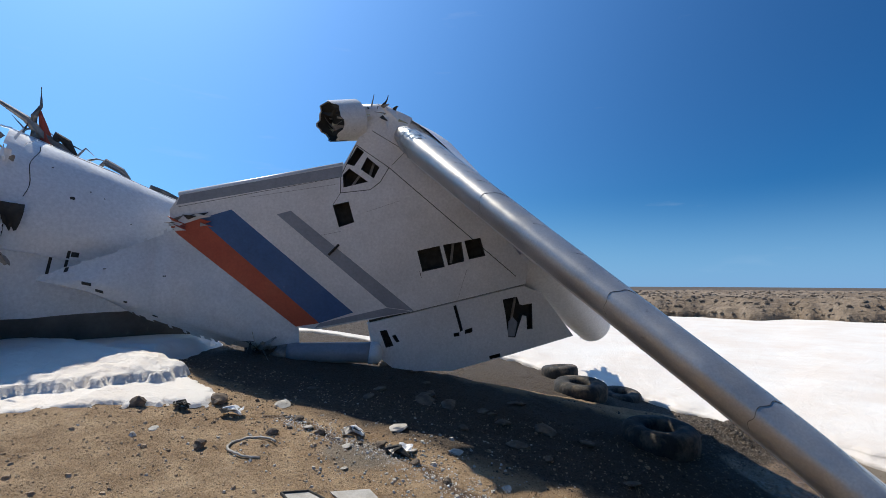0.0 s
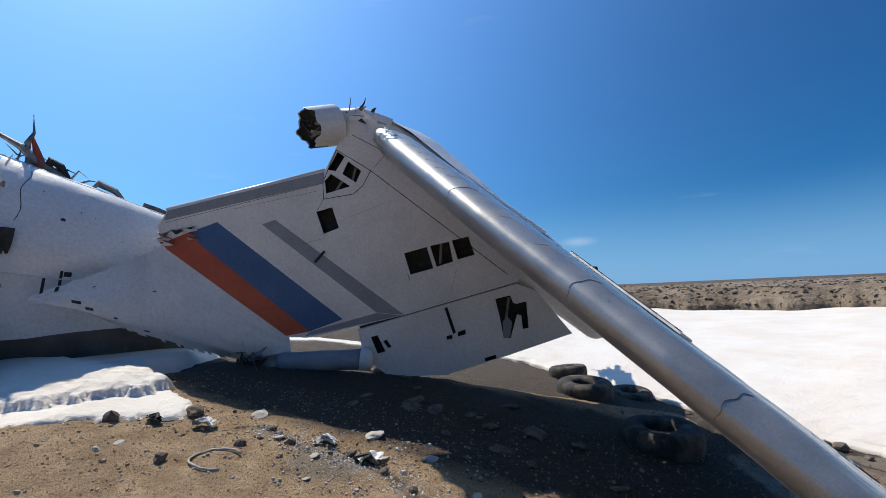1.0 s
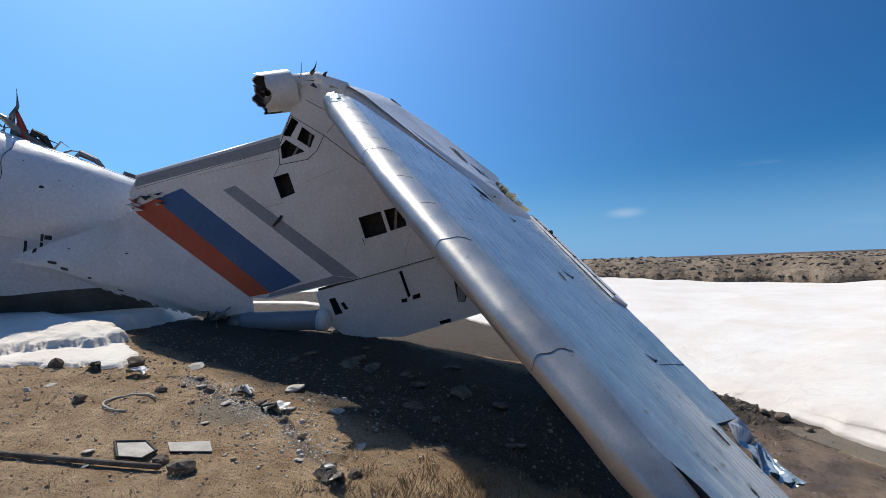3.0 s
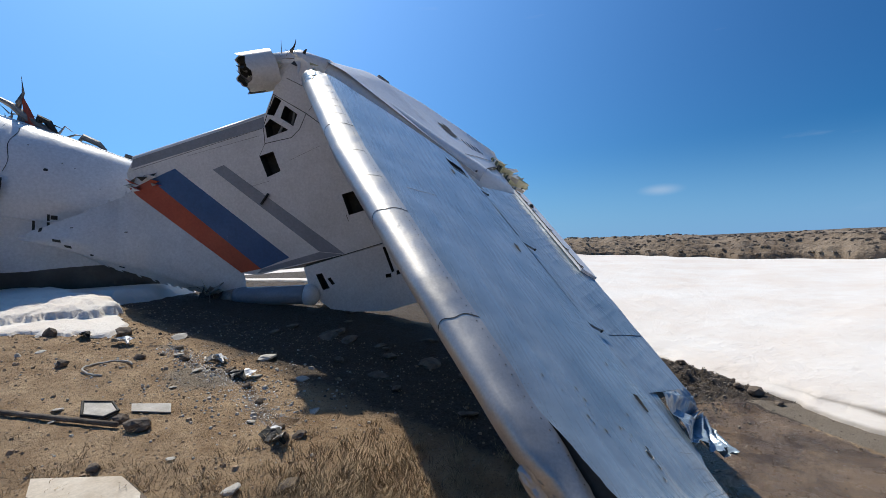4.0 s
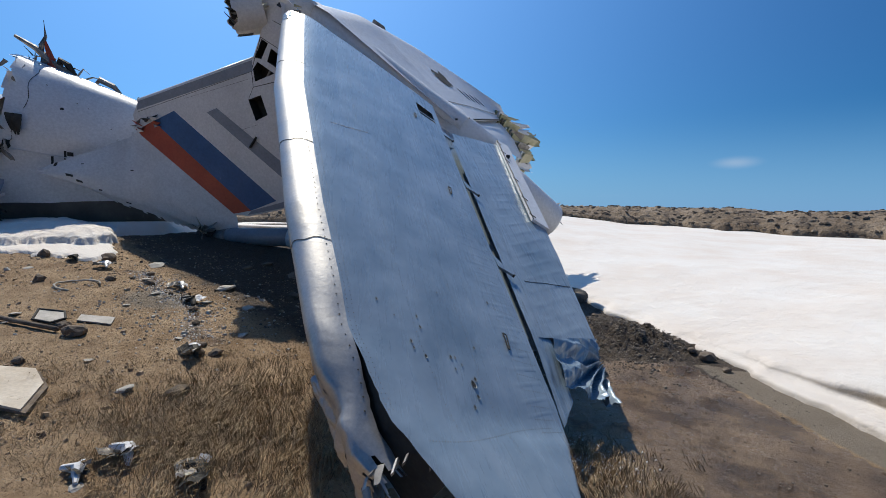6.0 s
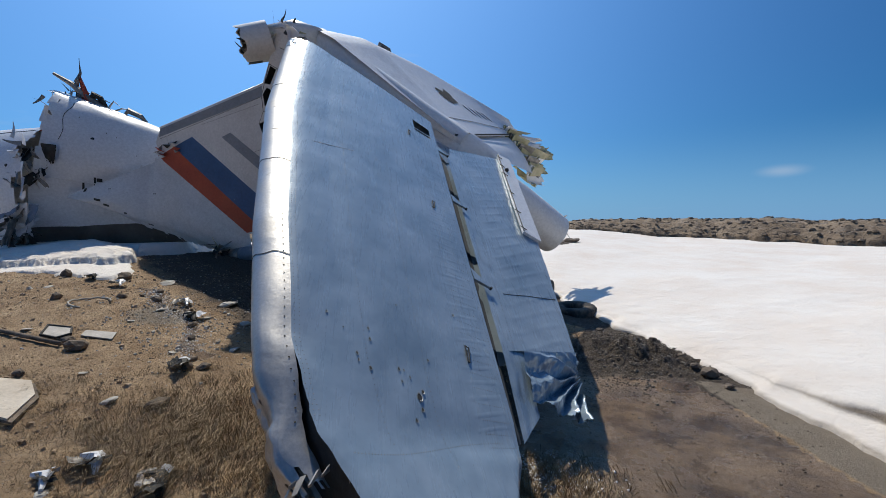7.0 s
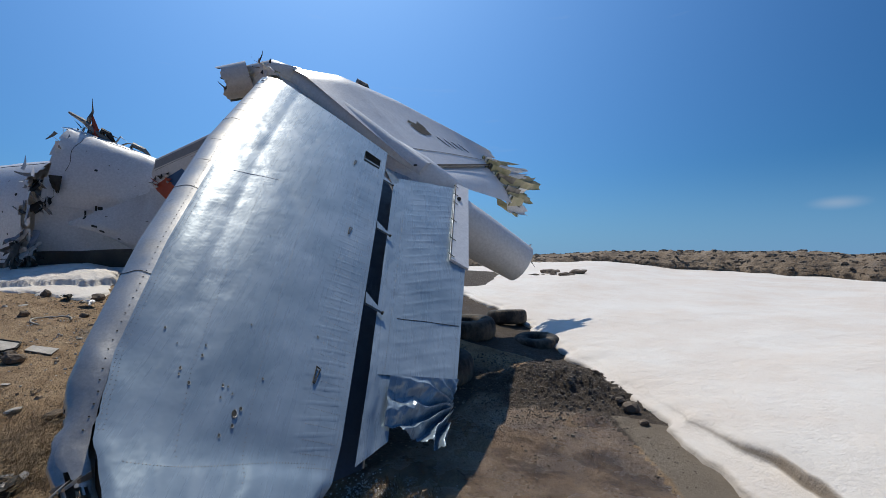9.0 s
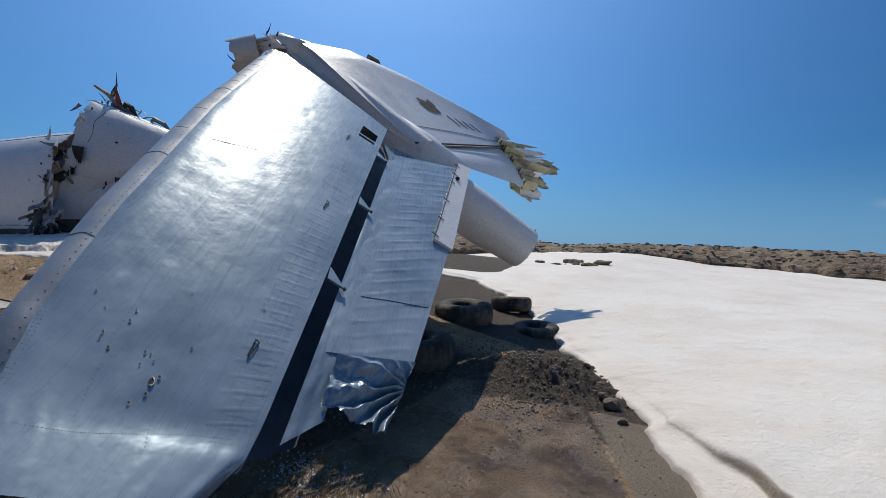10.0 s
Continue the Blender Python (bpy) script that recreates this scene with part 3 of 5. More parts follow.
def build_near_tailplane():
    t = thing("tailplane", "dented silver-grey tailplane leaning down to the ground", "aircraft wreck")
    n = 190
    part("leading_edge", sheet(n, 30, le_flare, skip=lambda u, v: u > 0.965 + 0.03 * fbm(v * 7, 2.0)), BARE, t, "bare aluminium leading edge torn at its lower end", True)
    c_of = lambda v: (0.28 + 0.72 * v) ** 1.7
    part("upper_skin", sheet(n, 64, lambda u, v: stab_point(u, 0.64 + 0.36 * v), skip=lambda u, v: abs(u - SQ_S) < 0.033 and abs(c_of(v) - SQ_C) < 0.055), SKIN, t, "silver painted upper skin with dents and punctures", True)
    part("lower_skin", sheet(n, 24, lambda u, v: stab_point(u, 0.36 * v), skip=lambda u, v: u > 0.955 + 0.05 * fbm(v * 9, 7.0)), WHITE, t, "dirty white lower skin", True)
    # spar face takes the painted gap shade
    part("rear_spar", sheet(n, 1, lambda u, v: stab_point(u * 0.985, v) - STAB_CHORD * 0.012), GAP_SHADE, t)
    part("front_spar", sheet(60, 1, lambda u, v: stab_point(0.3 + 0.68 * u, 0.35 + 0.29 * v) + STAB_CHORD * 0.03), DARK, t)
    # crushed root end reaching up into the fairing
    up = (Vector(LE[0][1]) - Vector(LE[1][1])).normalized()
    part("root_cap", sheet(16, 40, lambda u, v: stab_point(0.012, 0.37 + 0.20 * v) + up * 0.75 * u + (Vector((0.12, 0.35, -0.05)) * u * u) + STAB_N * 0.05 * u * fbm(u * 3, v * 7, 21) + STAB_CHORD * 0.05 * u * fbm(u * 3, v * 6, 22), skip=lambda u, v: u > 0.86 + 0.25 * fbm(v * 8, 31.0)), BARE, t, "crushed bright root end of the leading edge", True)
    # inside of the missing hatch
    part("hatch_recess", sheet(12, 12, lambda u, v: upper_at(SQ_S - 0.042 + 0.084 * u, SQ_C - 0.07 + 0.14 * v, -0.10 * math.sin(min(1.0, 4 * min(u, 1 - u, v, 1 - v)) * 1.57) - 0.004)), DARK, t, "dark open hatch recess")
    # rivet rows along spars and ribs
    spots = []
    for c, step, s0, s1 in ((0.125, 0.0042, 0.03, 0.93), (0.142, 0.0042, 0.03, 0.93), (0.38, 0.005, 0.12, 0.95), (0.62, 0.005, 0.2, 0.97), (0.985, 0.005, 0.05, 0.97)):
        k = s0
        while k < s1:
            spots.append((upper_at(k, c, 0.001), STAB_N))
            k += step
    for s in (0.945,):
        spots += [(upper_at(s + 0.01 * math.sin(c * 5), c, 0.001), STAB_N) for c in [0.2 + 0.012 * i for i in range(60)]]
    for i in range(46):
        s = 0.10 + i * 0.0187
        spots += [(upper_at(s + 0.012 * (0.9 - c), c, 0.001), STAB_N) for c in [0.84 + 0.011 * j for j in range(13)]]
    stuff("rivets", *discs(spots, 0.0045), SCRAP, t)
    # large open rivet holes where the leading edge came away
    spots = [(le_flare(0.05 + i * 0.0095, 0.94) + STAB_N * 0.003, STAB_N) for i in range(93)]
    stuff("open_rivet_row", *discs(spots, 0.0068), DARK, t)
    # joints round the leading edge and along the skin
    for s in (0.315, 0.585, 0.765):
        part("joint", tube([le_flare(s + 0.0015 * math.sin(v * 20), v) + STAB_N * 0.003 - STAB_CHORD * 0.003 * (1 - v) for v in [0.12 + 0.88 * i / 24 for i in range(25)]], 0.0026, 5), DARK, t)
    for k, s in enumerate((0.10, 0.145, 0.185, 0.225, 0.265, 0.42, 0.5)):
        part("joint", tube([le_flare(s, 0.74 + 0.22 * i / 8) + STAB_N * 0.001 for i in range(9)], 0.0022, 4), SCRAP, t)
    part("scratch", tube([upper_at(0.50, 0.22, 0.001), upper_at(0.475, 0.34, 0.001), upper_at(0.455, 0.44, 0.001)], 0.0035, 4), FUSE, t, "bright scratch in the paint")
    # stamped stiffeners near the trailing edge
    for i in range(42):
        s = 0.13 + i * 0.0190
        part("stiffener", sheet(3, 4, lambda u, v: upper_at(s + 0.012 * (1 - v) + 0.006 * (u - 0.5), 0.80 + 0.17 * v, 0.0016 * math.sin(u * 3.1416) * abs(math.sin(v * 3.1416)) ** 0.5 + 0.0005)), SKIN, t, "", True)
    # punctures
    for k, (p, r) in enumerate((((4.48, 4.04, 0.72), 0.05), ((4.46, 4.10, 0.75), 0.03), ((4.52, 4.02, 0.68), 0.028), ((3.97, 4.14, 1.18), 0.022), ((4.07, 3.89, 1.04), 0.026), ((4.09, 3.87, 1.02), 0.018), ((4.39, 4.38, 0.88), 0.02), ((4.28, 5.07, 1.12), 0.026), ((4.04, 4.05, 1.1), 0.024), ((3.96, 4.59, 1.29), 0.016), ((4.17, 3.91, 0.95), 0.026), ((4.28, 4.08, 0.9), 0.024), ((4.32, 4.12, 0.88), 0.016), ((4.33, 4.03, 0.86), 0.018), ((4.38, 4.12, 0.84), 0.016), ((4.55, 3.9, 0.63), 0.024), ((3.72, 3.95, 1.32), 0.022), ((3.86, 4.0, 1.2), 0.014), ((3.2, 5.4, 2.15), 0.012), ((2.6, 6.4, 2.9), 0.012))):
        s, c = on_skin(p)
        o = upper_at(s, c)
        hole = part("puncture", blob(lambda x, y: o + STAB_SPAN * x + STAB_CHORD * y * 0.8 + STAB_N * 0.006, 7, k, r * 0.62), DARK, t)
        part("puncture_lip", tube([o + STAB_SPAN * r * 0.62 * math.cos(a) + STAB_CHORD * r * 0.55 * math.sin(a) + STAB_N * 0.006 for a in [i * 0.45 for i in range(9)]], r * 0.10, 5), BARE, hole, "", True)
    # small looped handles
    for p in ((3.35, 6.57, 2.26), (4.54, 4.8, 0.84), (2.2, 8.0, 3.6)):
        s, c = on_skin(p)
        o, l = upper_at(s, c, 0.012), 0.05 if s < 0.2 else 0.09
        part("handle", tube([o - STAB_SPAN * l, o - STAB_SPAN * l + STAB_CHORD * 0.04, o + STAB_SPAN * l + STAB_CHORD * 0.015, o + STAB_SPAN * l, o - STAB_SPAN * l], 0.006, 6), DARK, t, "dark looped handle")
    # torn metal and ribs at the tip
    rnd = random.Random(5)
    for k in range(9):
        s = 0.955 + 0.01 * (k % 3)
        o = stab_point(0.955, 0.40 + 0.03 * k) + STAB_CHORD * 0.06
        q = o + STAB_SPAN * rnd.uniform(0.05, 0.15) + STAB_CHORD * rnd.uniform(-0.06, 0.06)
        side = -STAB_N * rnd.uniform(0.02, 0.05) + STAB_CHORD * rnd.uniform(-0.03, 0.03)
        part("torn_rib", prism([o, o + side, q + side * 0.5, q], [v + Vector((0.012, 0.01, 0.01)) for v in (o, o + side, q + side * 0.5, q)]), SCRAP if k % 3 else BARE, t, "bent torn rib inside the tip")
    # side sheet of the leading edge, hanging to the ground with a ragged hem
    def hem(u, v):
        o = le_flare(0.885 + 0.08 * u, 0.42 - 0.10 * v)
        low = Vector((o.x + 0.16, o.y + 0.18, ground_z(o.x, o.y) - 0.03))
        k = v * (0.12 + 0.88 * u ** 1.1) * (0.86 + 0.16 * fbm(u * 9, 3.0))
        return o.lerp(low, k) + Vector((-0.03, -0.035, 0)) * math.sin(v * 3.1) * (0.5 + fbm(u * 5, v * 3, 6))
    part("hanging_sheet", sheet(60, 24, hem, skip=lambda u, v: v > 0.9 + 0.25 * fbm(u * 14, 8.0) or (0.55 < u < 0.62 and v > 0.5 + 0.3 * fbm(u * 30, 1.0))), BARE, t, "dirty torn sheet hanging from the leading edge", True)
    return t


tailplane = build_near_tailplane()

EL_LE = [(0.0, (2.58, 8.78, 3.42)), (1.0, (5.14, 4.82, 0.33))]
EL_TE = [(0.0, (3.12, 10.4, 3.32)), (0.62, (4.36, 7.95, 1.72)), (1.0, (5.2, 6.14, 0.59))]


def elevator_point(s, w):
    a, b = lerp_rows(s * 0.86, EL_LE), lerp_rows(s, EL_TE)
    c = abs(2 * w - 1) ** 1.6
    up = 1 if w >= 0.5 else -1
    prof = min(1.0, math.sqrt(max(0.0, 1 - (1 - min(c / 0.04, 1.0)) ** 2))) * (1 - 0.92 * max(0.0, (c - 0.04) / 0.96))
    bead = 0.005 * max(0.0, math.sin((s * 23 + c * 1.1) * 6.283)) ** 4 * max(0.0, min(1.0, (c - 0.2) / 0.1)) * max(0.0, min(1.0, (0.95 - c) / 0.08)) * (0.8 + 0.8 * fbm(s * 40, c * 3))
    return a.lerp(b, c) - STAB_CHORD * 0.10 * (1 - c) - STAB_N * 0.21 * (1 - c) + STAB_N * up * (0.13 * prof + bead + 0.010 * fbm(s * 7, c * 3, 6))


def crumple_point(u, v):
    """Folded sheet under the elevator; u runs down, v from the nose to the trailing edge."""
    a = lerp_rows(0.86, EL_LE).lerp(lerp_rows(1.0, EL_TE), 0.12 + 0.9 * v)
    low = Vector((5.12, 5.0, 0.30)).lerp(Vector((5.46, 5.44, 0.16)), v)
    p = a.lerp(low, u) + STAB_N * (0.02 - 0.10 * math.sin(u * 3.1) * (0.4 + 0.6 * v))
    fold = 0.6366 * math.asin(math.sin(math.atan2(u - 0.35, 1.08 - v) * 15 + 2.0 * fbm(u * 2.5, v * 2.5)))
    return p + STAB_N * 0.075 * fold * min(1, u * 5) * (0.5 + 0.5 * v) + Vector((0.02, 0.025, 0.02)) * fbm(u * 3, v * 3, 3, 2) * min(1, u * 4)


def build_elevator():
    t = thing("elevator", "ribbed silver elevator hinged behind the tailplane, crushed at its lower end", "aircraft wreck")
    part("skin", sheet(260, 44, elevator_point, skip=lambda u, v: abs(2 * v - 1) ** 1.6 < 0.07), SKIN, t, "silver skin with stamped ribs", True)
    down = (lerp_rows(0.9, EL_TE) - lerp_rows(0.9, EL_LE)).normalized()
    part("nose_strip", sheet(120, 14, lambda u, v: lerp_rows(0.03 + 0.97 * u, EL_LE) - STAB_N * (0.068 - 0.006 * v + 0.05 * max(0.0, u - 0.85) / 0.15) + down * (0.40 * v - 0.13) + STAB_N * 0.012 * fbm(u * 14, v * 3) * u), SKIN, t, "smooth silver nose panel", True)
    part("crumpled_sheet", sheet(90, 70, crumple_point, skip=lambda u, v: u > 0.72 + 0.28 * v + 0.06 * fbm(v * 9, 4.0)), SKIN, t, "crumpled shiny torn sheet", True)
    # panel closing the gap, its shade put into the colour
    part("shroud", sheet(60, 6, lambda u, v: lerp_rows(u * 0.93, TE).lerp(lerp_rows(u, EL_LE), 1.25 * v - 0.05) - STAB_N * (0.30 + 0.02 * math.sin(v * 3.1))), GAP_SHADE, t, "hinge gap panel coloured dark for its shade")
    # root panel between hatch, fairing and elevator
    part("root_panel", sheet(8, 8, lambda u, v: Vector((2.02, 9.2, 3.96)).lerp(Vector((2.62, 8.78, 3.36)), u).lerp(Vector((2.35, 10.0, 3.75)).lerp(Vector((3.05, 10.2, 3.28)), u), v) - STAB_N * 0.26), SKIN, t)
    for p in ((2.62, 8.40, 3.30), (3.46, 7.20, 2.32), (4.25, 6.0, 1.37)):
        o = Vector(p) - STAB_N * 0.02
        a, b, c = o - STAB_CHORD * 0.16 - STAB_SPAN * 0.10, o + STAB_CHORD * 0.10 + STAB_SPAN * 0.04, o - STAB_CHORD * 0.14 + STAB_SPAN * 0.09
        bracket = part("hinge_bracket", prism([a, b, c], [v - STAB_N * 0.03 for v in (a, b, c)]), SKIN, t)
        part("hinge_bolt", tube([b - STAB_N * 0.03, b + STAB_N * 0.006], 0.014, 8), DARK, bracket)
    # trim tab with its hinge line
    tab = [Vector((2.96, 10.22, 3.44)), Vector((3.14, 10.44, 3.34)), Vector((4.40, 7.96, 1.70)), Vector((4.18, 7.80, 1.86))]
    trim = part("trim_tab", prism([p + STAB_N * 0.035 for p in tab], [p - STAB_N * 0.01 for p in tab]), FUSE, t, "pale trim tab")
    part("tab_hinge", tube([tab[0] + STAB_N * 0.04, tab[3] + STAB_N * 0.04], 0.008, 5), DARK, trim)
    for k in (0.06, 0.2, 0.33, 0.58, 0.8, 0.97):
        o = tab[0].lerp(tab[3], k) + STAB_N * 0.045
        part("hinge_arm", tube([o - STAB_CHORD * 0.05, o + STAB_CHORD * 0.07], 0.007, 5), DARK, trim)
    o = tab[0].lerp(tab[3], 0.24) + STAB_N * 0.05 + STAB_CHORD * 0.09
    part("tab_horn", tube([o - STAB_SPAN * 0.06, o, o + STAB_SPAN * 0.06], [0.02, 0.045, 0.015], 8), DARK, trim, "dark oval fitting")
    part("skin_joint", tube([elevator_point(0.83 + 0.02 * v, 0.70 + 0.29 * v) + STAB_N * 0.002 for v in [i / 12 for i in range(13)]], 0.004, 4), DARK, t)
    spots = [(elevator_point(0.01 + 0.0055 * i, 0.985) + STAB_N * 0.001, STAB_N) for i in range(180)] + [(elevator_point(0.3 + 0.006 * i, 0.66) + STAB_N * 0.001, STAB_N) for i in range(115)]
    stuff("rivets", *discs(spots, 0.005), SCRAP, t)
    return t


elevator = build_elevator()

# ---- tail wreck: fin ----
FIN_N = Vector((0.133, -0.983, -0.129)).normalized()


def fin(x, z, out=0.0):
    y = 8.96 + (0.133 * (x + 2.56) - 0.129 * (z - 3.23)) / 0.983
    return Vector((x, y, z)) + FIN_N * out


def fin_solid(poly, depth, out=0.0):
    return prism([fin(x, z, out) for x, z in poly], [fin(x, z, out - depth) for x, z in poly])


def cut_openings(ob, polys, depth, out=0.0):
    """Cuts real recesses into a slab; their inner faces take the dark second material, which paints in the shade
    inside.
    """
    bm = bmesh.new()
    for poly in polys:
        b = fin_solid(poly, depth + 0.1, out + 0.1)
        me = bpy.data.meshes.new("cut")
        b.to_mesh(me)
        b.free()
        bm.from_mesh(me)
        bpy.data.meshes.remove(me)
    me = bpy.data.meshes.new("cut")
    bm.to_mesh(me)
    bm.free()
    cutter = new("cut", me)
    mod = ob.modifiers.new("cut", "BOOLEAN")
    mod.operation, mod.solver, mod.object = "DIFFERENCE", "EXACT", cutter
    bpy.context.view_layer.update()
    done = bpy.data.meshes.new_from_object(ob.evaluated_get(bpy.context.evaluated_depsgraph_get()))
    ob.modifiers.clear()
    old, ob.data = ob.data, done
    bpy.data.objects.remove(cutter)
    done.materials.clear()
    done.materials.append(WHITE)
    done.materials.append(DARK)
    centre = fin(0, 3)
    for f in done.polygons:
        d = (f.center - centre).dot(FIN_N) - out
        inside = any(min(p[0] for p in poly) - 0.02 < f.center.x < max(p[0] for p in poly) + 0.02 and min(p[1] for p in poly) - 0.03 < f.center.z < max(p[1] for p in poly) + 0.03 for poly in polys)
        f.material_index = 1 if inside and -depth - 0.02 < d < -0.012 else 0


FIN_POLY = [(-5.41, 4.27), (-5.19, 4.58), (-2.03, 5.25), (-1.78, 5.70), (-1.55, 6.14), (-1.09, 6.33), (0.2, 5.11), (1.82, 3.24), (1.76, 2.84), (-0.59, 2.26), (-2.62, 1.88), (-3.05, 1.93), (-5.37, 3.87)]
RUDDER_POLY = [(-1.59, 1.99), (1.72, 2.80), (2.13, 2.63), (2.84, 1.71), (1.5, 1.32), (0.18, 0.97), (-0.6, 0.98), (-1.07, 1.05), (-1.48, 1.38)]
FIN_OPEN = [
    [(-2.26, 4.43), (-1.94, 4.51), (-1.83, 4.09), (-2.14, 3.98)],
    [(-2.05, 5.05), (-1.92, 5.18), (-1.55, 4.92), (-2.04, 4.79)],
    [(-1.97, 5.27), (-1.76, 5.62), (-1.62, 5.52), (-1.82, 5.23)],
    [(-1.56, 5.42), (-1.31, 5.22), (-1.43, 4.99), (-1.69, 5.17)],
    [(-0.55, 3.52), (-0.08, 3.63), (0.03, 3.19), (-0.44, 3.08)],
    [(-0.01, 3.65), (0.38, 3.72), (0.44, 3.31), (0.10, 3.22)],
    [(0.44, 3.74), (0.78, 3.81), (0.89, 3.43), (0.54, 3.35)]]
RUD_OPEN = [
    [(1.27, 2.50), (1.58, 2.56), (1.64, 2.40), (1.70, 2.38), (1.91, 2.42), (1.93, 1.87), (1.81, 1.85), (1.79, 2.14), (1.70, 2.16), (1.55, 1.68), (1.40, 1.69), (1.34, 2.14)],
    [(-1.33, 1.83), (-1.19, 1.86), (-1.05, 1.52), (-1.21, 1.48)],
    [(-1.08, 1.73), (-1.01, 1.76), (-0.92, 1.61), (-0.99, 1.59)],
    [(0.21, 2.36), (0.27, 2.38), (0.42, 1.84), (0.36, 1.81)],
    [(0.22, 1.78), (0.34, 1.80), (0.34, 1.72), (0.22, 1.70)], [(0.46, 1.85), (0.62, 1.90), (0.62, 1.80), (0.46, 1.76)],
    [(0.98, 1.28), (1.22, 1.34), (1.23, 1.26), (1.00, 1.21)]]


def strip(a, b, width, out):
    """A thin straight strip on the fin's face."""
    d = Vector((b[0] - a[0], b[1] - a[1])).normalized() * width / 2
    return fin_solid([(a[0] - d.y, a[1] + d.x), (b[0] - d.y, b[1] + d.x), (b[0] + d.y, b[1] - d.x), (a[0] + d.y, a[1] - d.x)], 0.003, out)


def build_fin():
    t = thing("tail_fin", "white tail fin lying on its side with red and blue stripes", "aircraft wreck")
    skin = part("fin_skin", fin_solid(FIN_POLY, 0.5), WHITE, t)
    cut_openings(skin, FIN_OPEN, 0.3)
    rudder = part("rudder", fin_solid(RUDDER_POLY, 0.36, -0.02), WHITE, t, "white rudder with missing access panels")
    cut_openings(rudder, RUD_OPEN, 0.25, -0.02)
    part("rudder_gap", strip((-1.55, 2.03), (1.74, 2.845), 0.05, -0.06), DARK, t)
    for name, poly, mt in (
            ("red_stripe", [(-5.36, 3.87), (-5.2, 3.98), (-4.86, 4.10), (-2.56, 2.01), (-3.03, 1.94)], RED),
            ("blue_stripe", [(-4.86, 4.10), (-4.24, 4.30), (-1.87, 2.23), (-2.56, 2.01)], BLUE),
            ("grey_stripe", [(-3.36, 4.22), (-3.09, 4.30), (-0.62, 2.26), (-1.18, 2.335)], GREY),
            ("grey_band", [(-2.66, 1.91), (-2.54, 2.01), (-1.18, 2.325), (-0.66, 2.255)], GREY),
            ("grey_edge", [(-5.28, 4.37), (-5.19, 4.565), (-2.05, 5.225), (-2.06, 5.01)], GREY)):
        part(name, fin_solid(poly, 0.003, 0.005), mt, t)
    part("leading_edge", tube([fin(-5.24, 4.56, -0.1), fin(-4.0, 4.82, -0.1), fin(-2.04, 5.235, -0.1)], 0.085, 12), WHITE, t, "rounded white leading edge", True)
    # window-like frame lines and panel joints
    ring = [(-2.10, 4.68), (-2.09, 5.02), (-1.78, 5.66), (-1.12, 5.22), (-1.30, 4.92), (-1.50, 4.76)]
    for a, b in zip(ring, ring[1:] + ring[:1]):
        part("panel_joint", strip(a, b, 0.014, 0.002), DARK, t)
    for a, b, w in (((-1.12, 5.22), (1.55, 3.0), 0.016), ((-2.10, 4.68), (-2.26, 4.43), 0.008), ((-3.9, 4.55), (-2.2, 4.85), 0.006), ((-5.25, 4.33), (-2.1, 5.0), 0.008), ((-0.50, 3.10), (-0.46, 2.95), 0.012),
                    ((-1.45, 5.95), (-0.75, 5.55), 0.012), ((-1.05, 5.28), (-0.72, 5.62), 0.01), ((-2.8, 3.75), (-2.1, 3.9), 0.005), ((-1.6, 4.3), (-0.9, 4.55), 0.005), ((0.3, 2.5), (0.5, 3.15), 0.005)):
        part("panel_joint", strip(a, b, w, 0.002), DARK if w > 0.007 else SCRAP, t)
    # spars seen inside the openings
    for (a, b) in (((-1.9, 4.85), (-1.72, 5.1)), ((-1.55, 5.05), (-1.45, 5.35)), ((0.15, 3.25), (0.2, 3.7)), ((1.42, 1.75), (1.55, 2.5))):
        part("inner_frame", fin_solid([(a[0], a[1]), (a[0] + 0.05, a[1]), (b[0] + 0.05, b[1]), (b[0], b[1])], 0.04, -0.16), SCRAP, t)
    part("flap", fin_solid([(1.40, 1.70), (1.54, 1.70), (1.60, 2.0), (1.50, 2.12), (1.40, 2.02)], 0.008, -0.03), GREY, rudder, "bent grey hatch flap")
    part("door_handle", tube([fin(-2.35, 3.42, 0.03), fin(-2.14, 3.63, 0.06)], 0.026, 8), DARK, t, "black recessed lug")
    # orange-brown streaks of dirt and torn upper corner
    rnd = random.Random(3)
    for k in range(14):
        x, z = rnd.uniform(-5.6, -4.75), rnd.uniform(3.85, 4.12)
        a, b, c = fin(x, z, 0.02), fin(x + rnd.uniform(0.08, 0.3), z + rnd.uniform(-0.08, 0.12), rnd.uniform(0.02, 0.14)), fin(x + rnd.uniform(-0.1, 0.1), z + rnd.uniform(0.02, 0.12), rnd.uniform(0.0, 0.1))
        part("torn_edge", prism([a, b, c], [v + Vector((0.006, 0.01, 0.004)) for v in (a, b, c)]), (SCRAP, RED, DARK, WHITE)[k % 4], t)
    return t


tail_fin = build_fin()


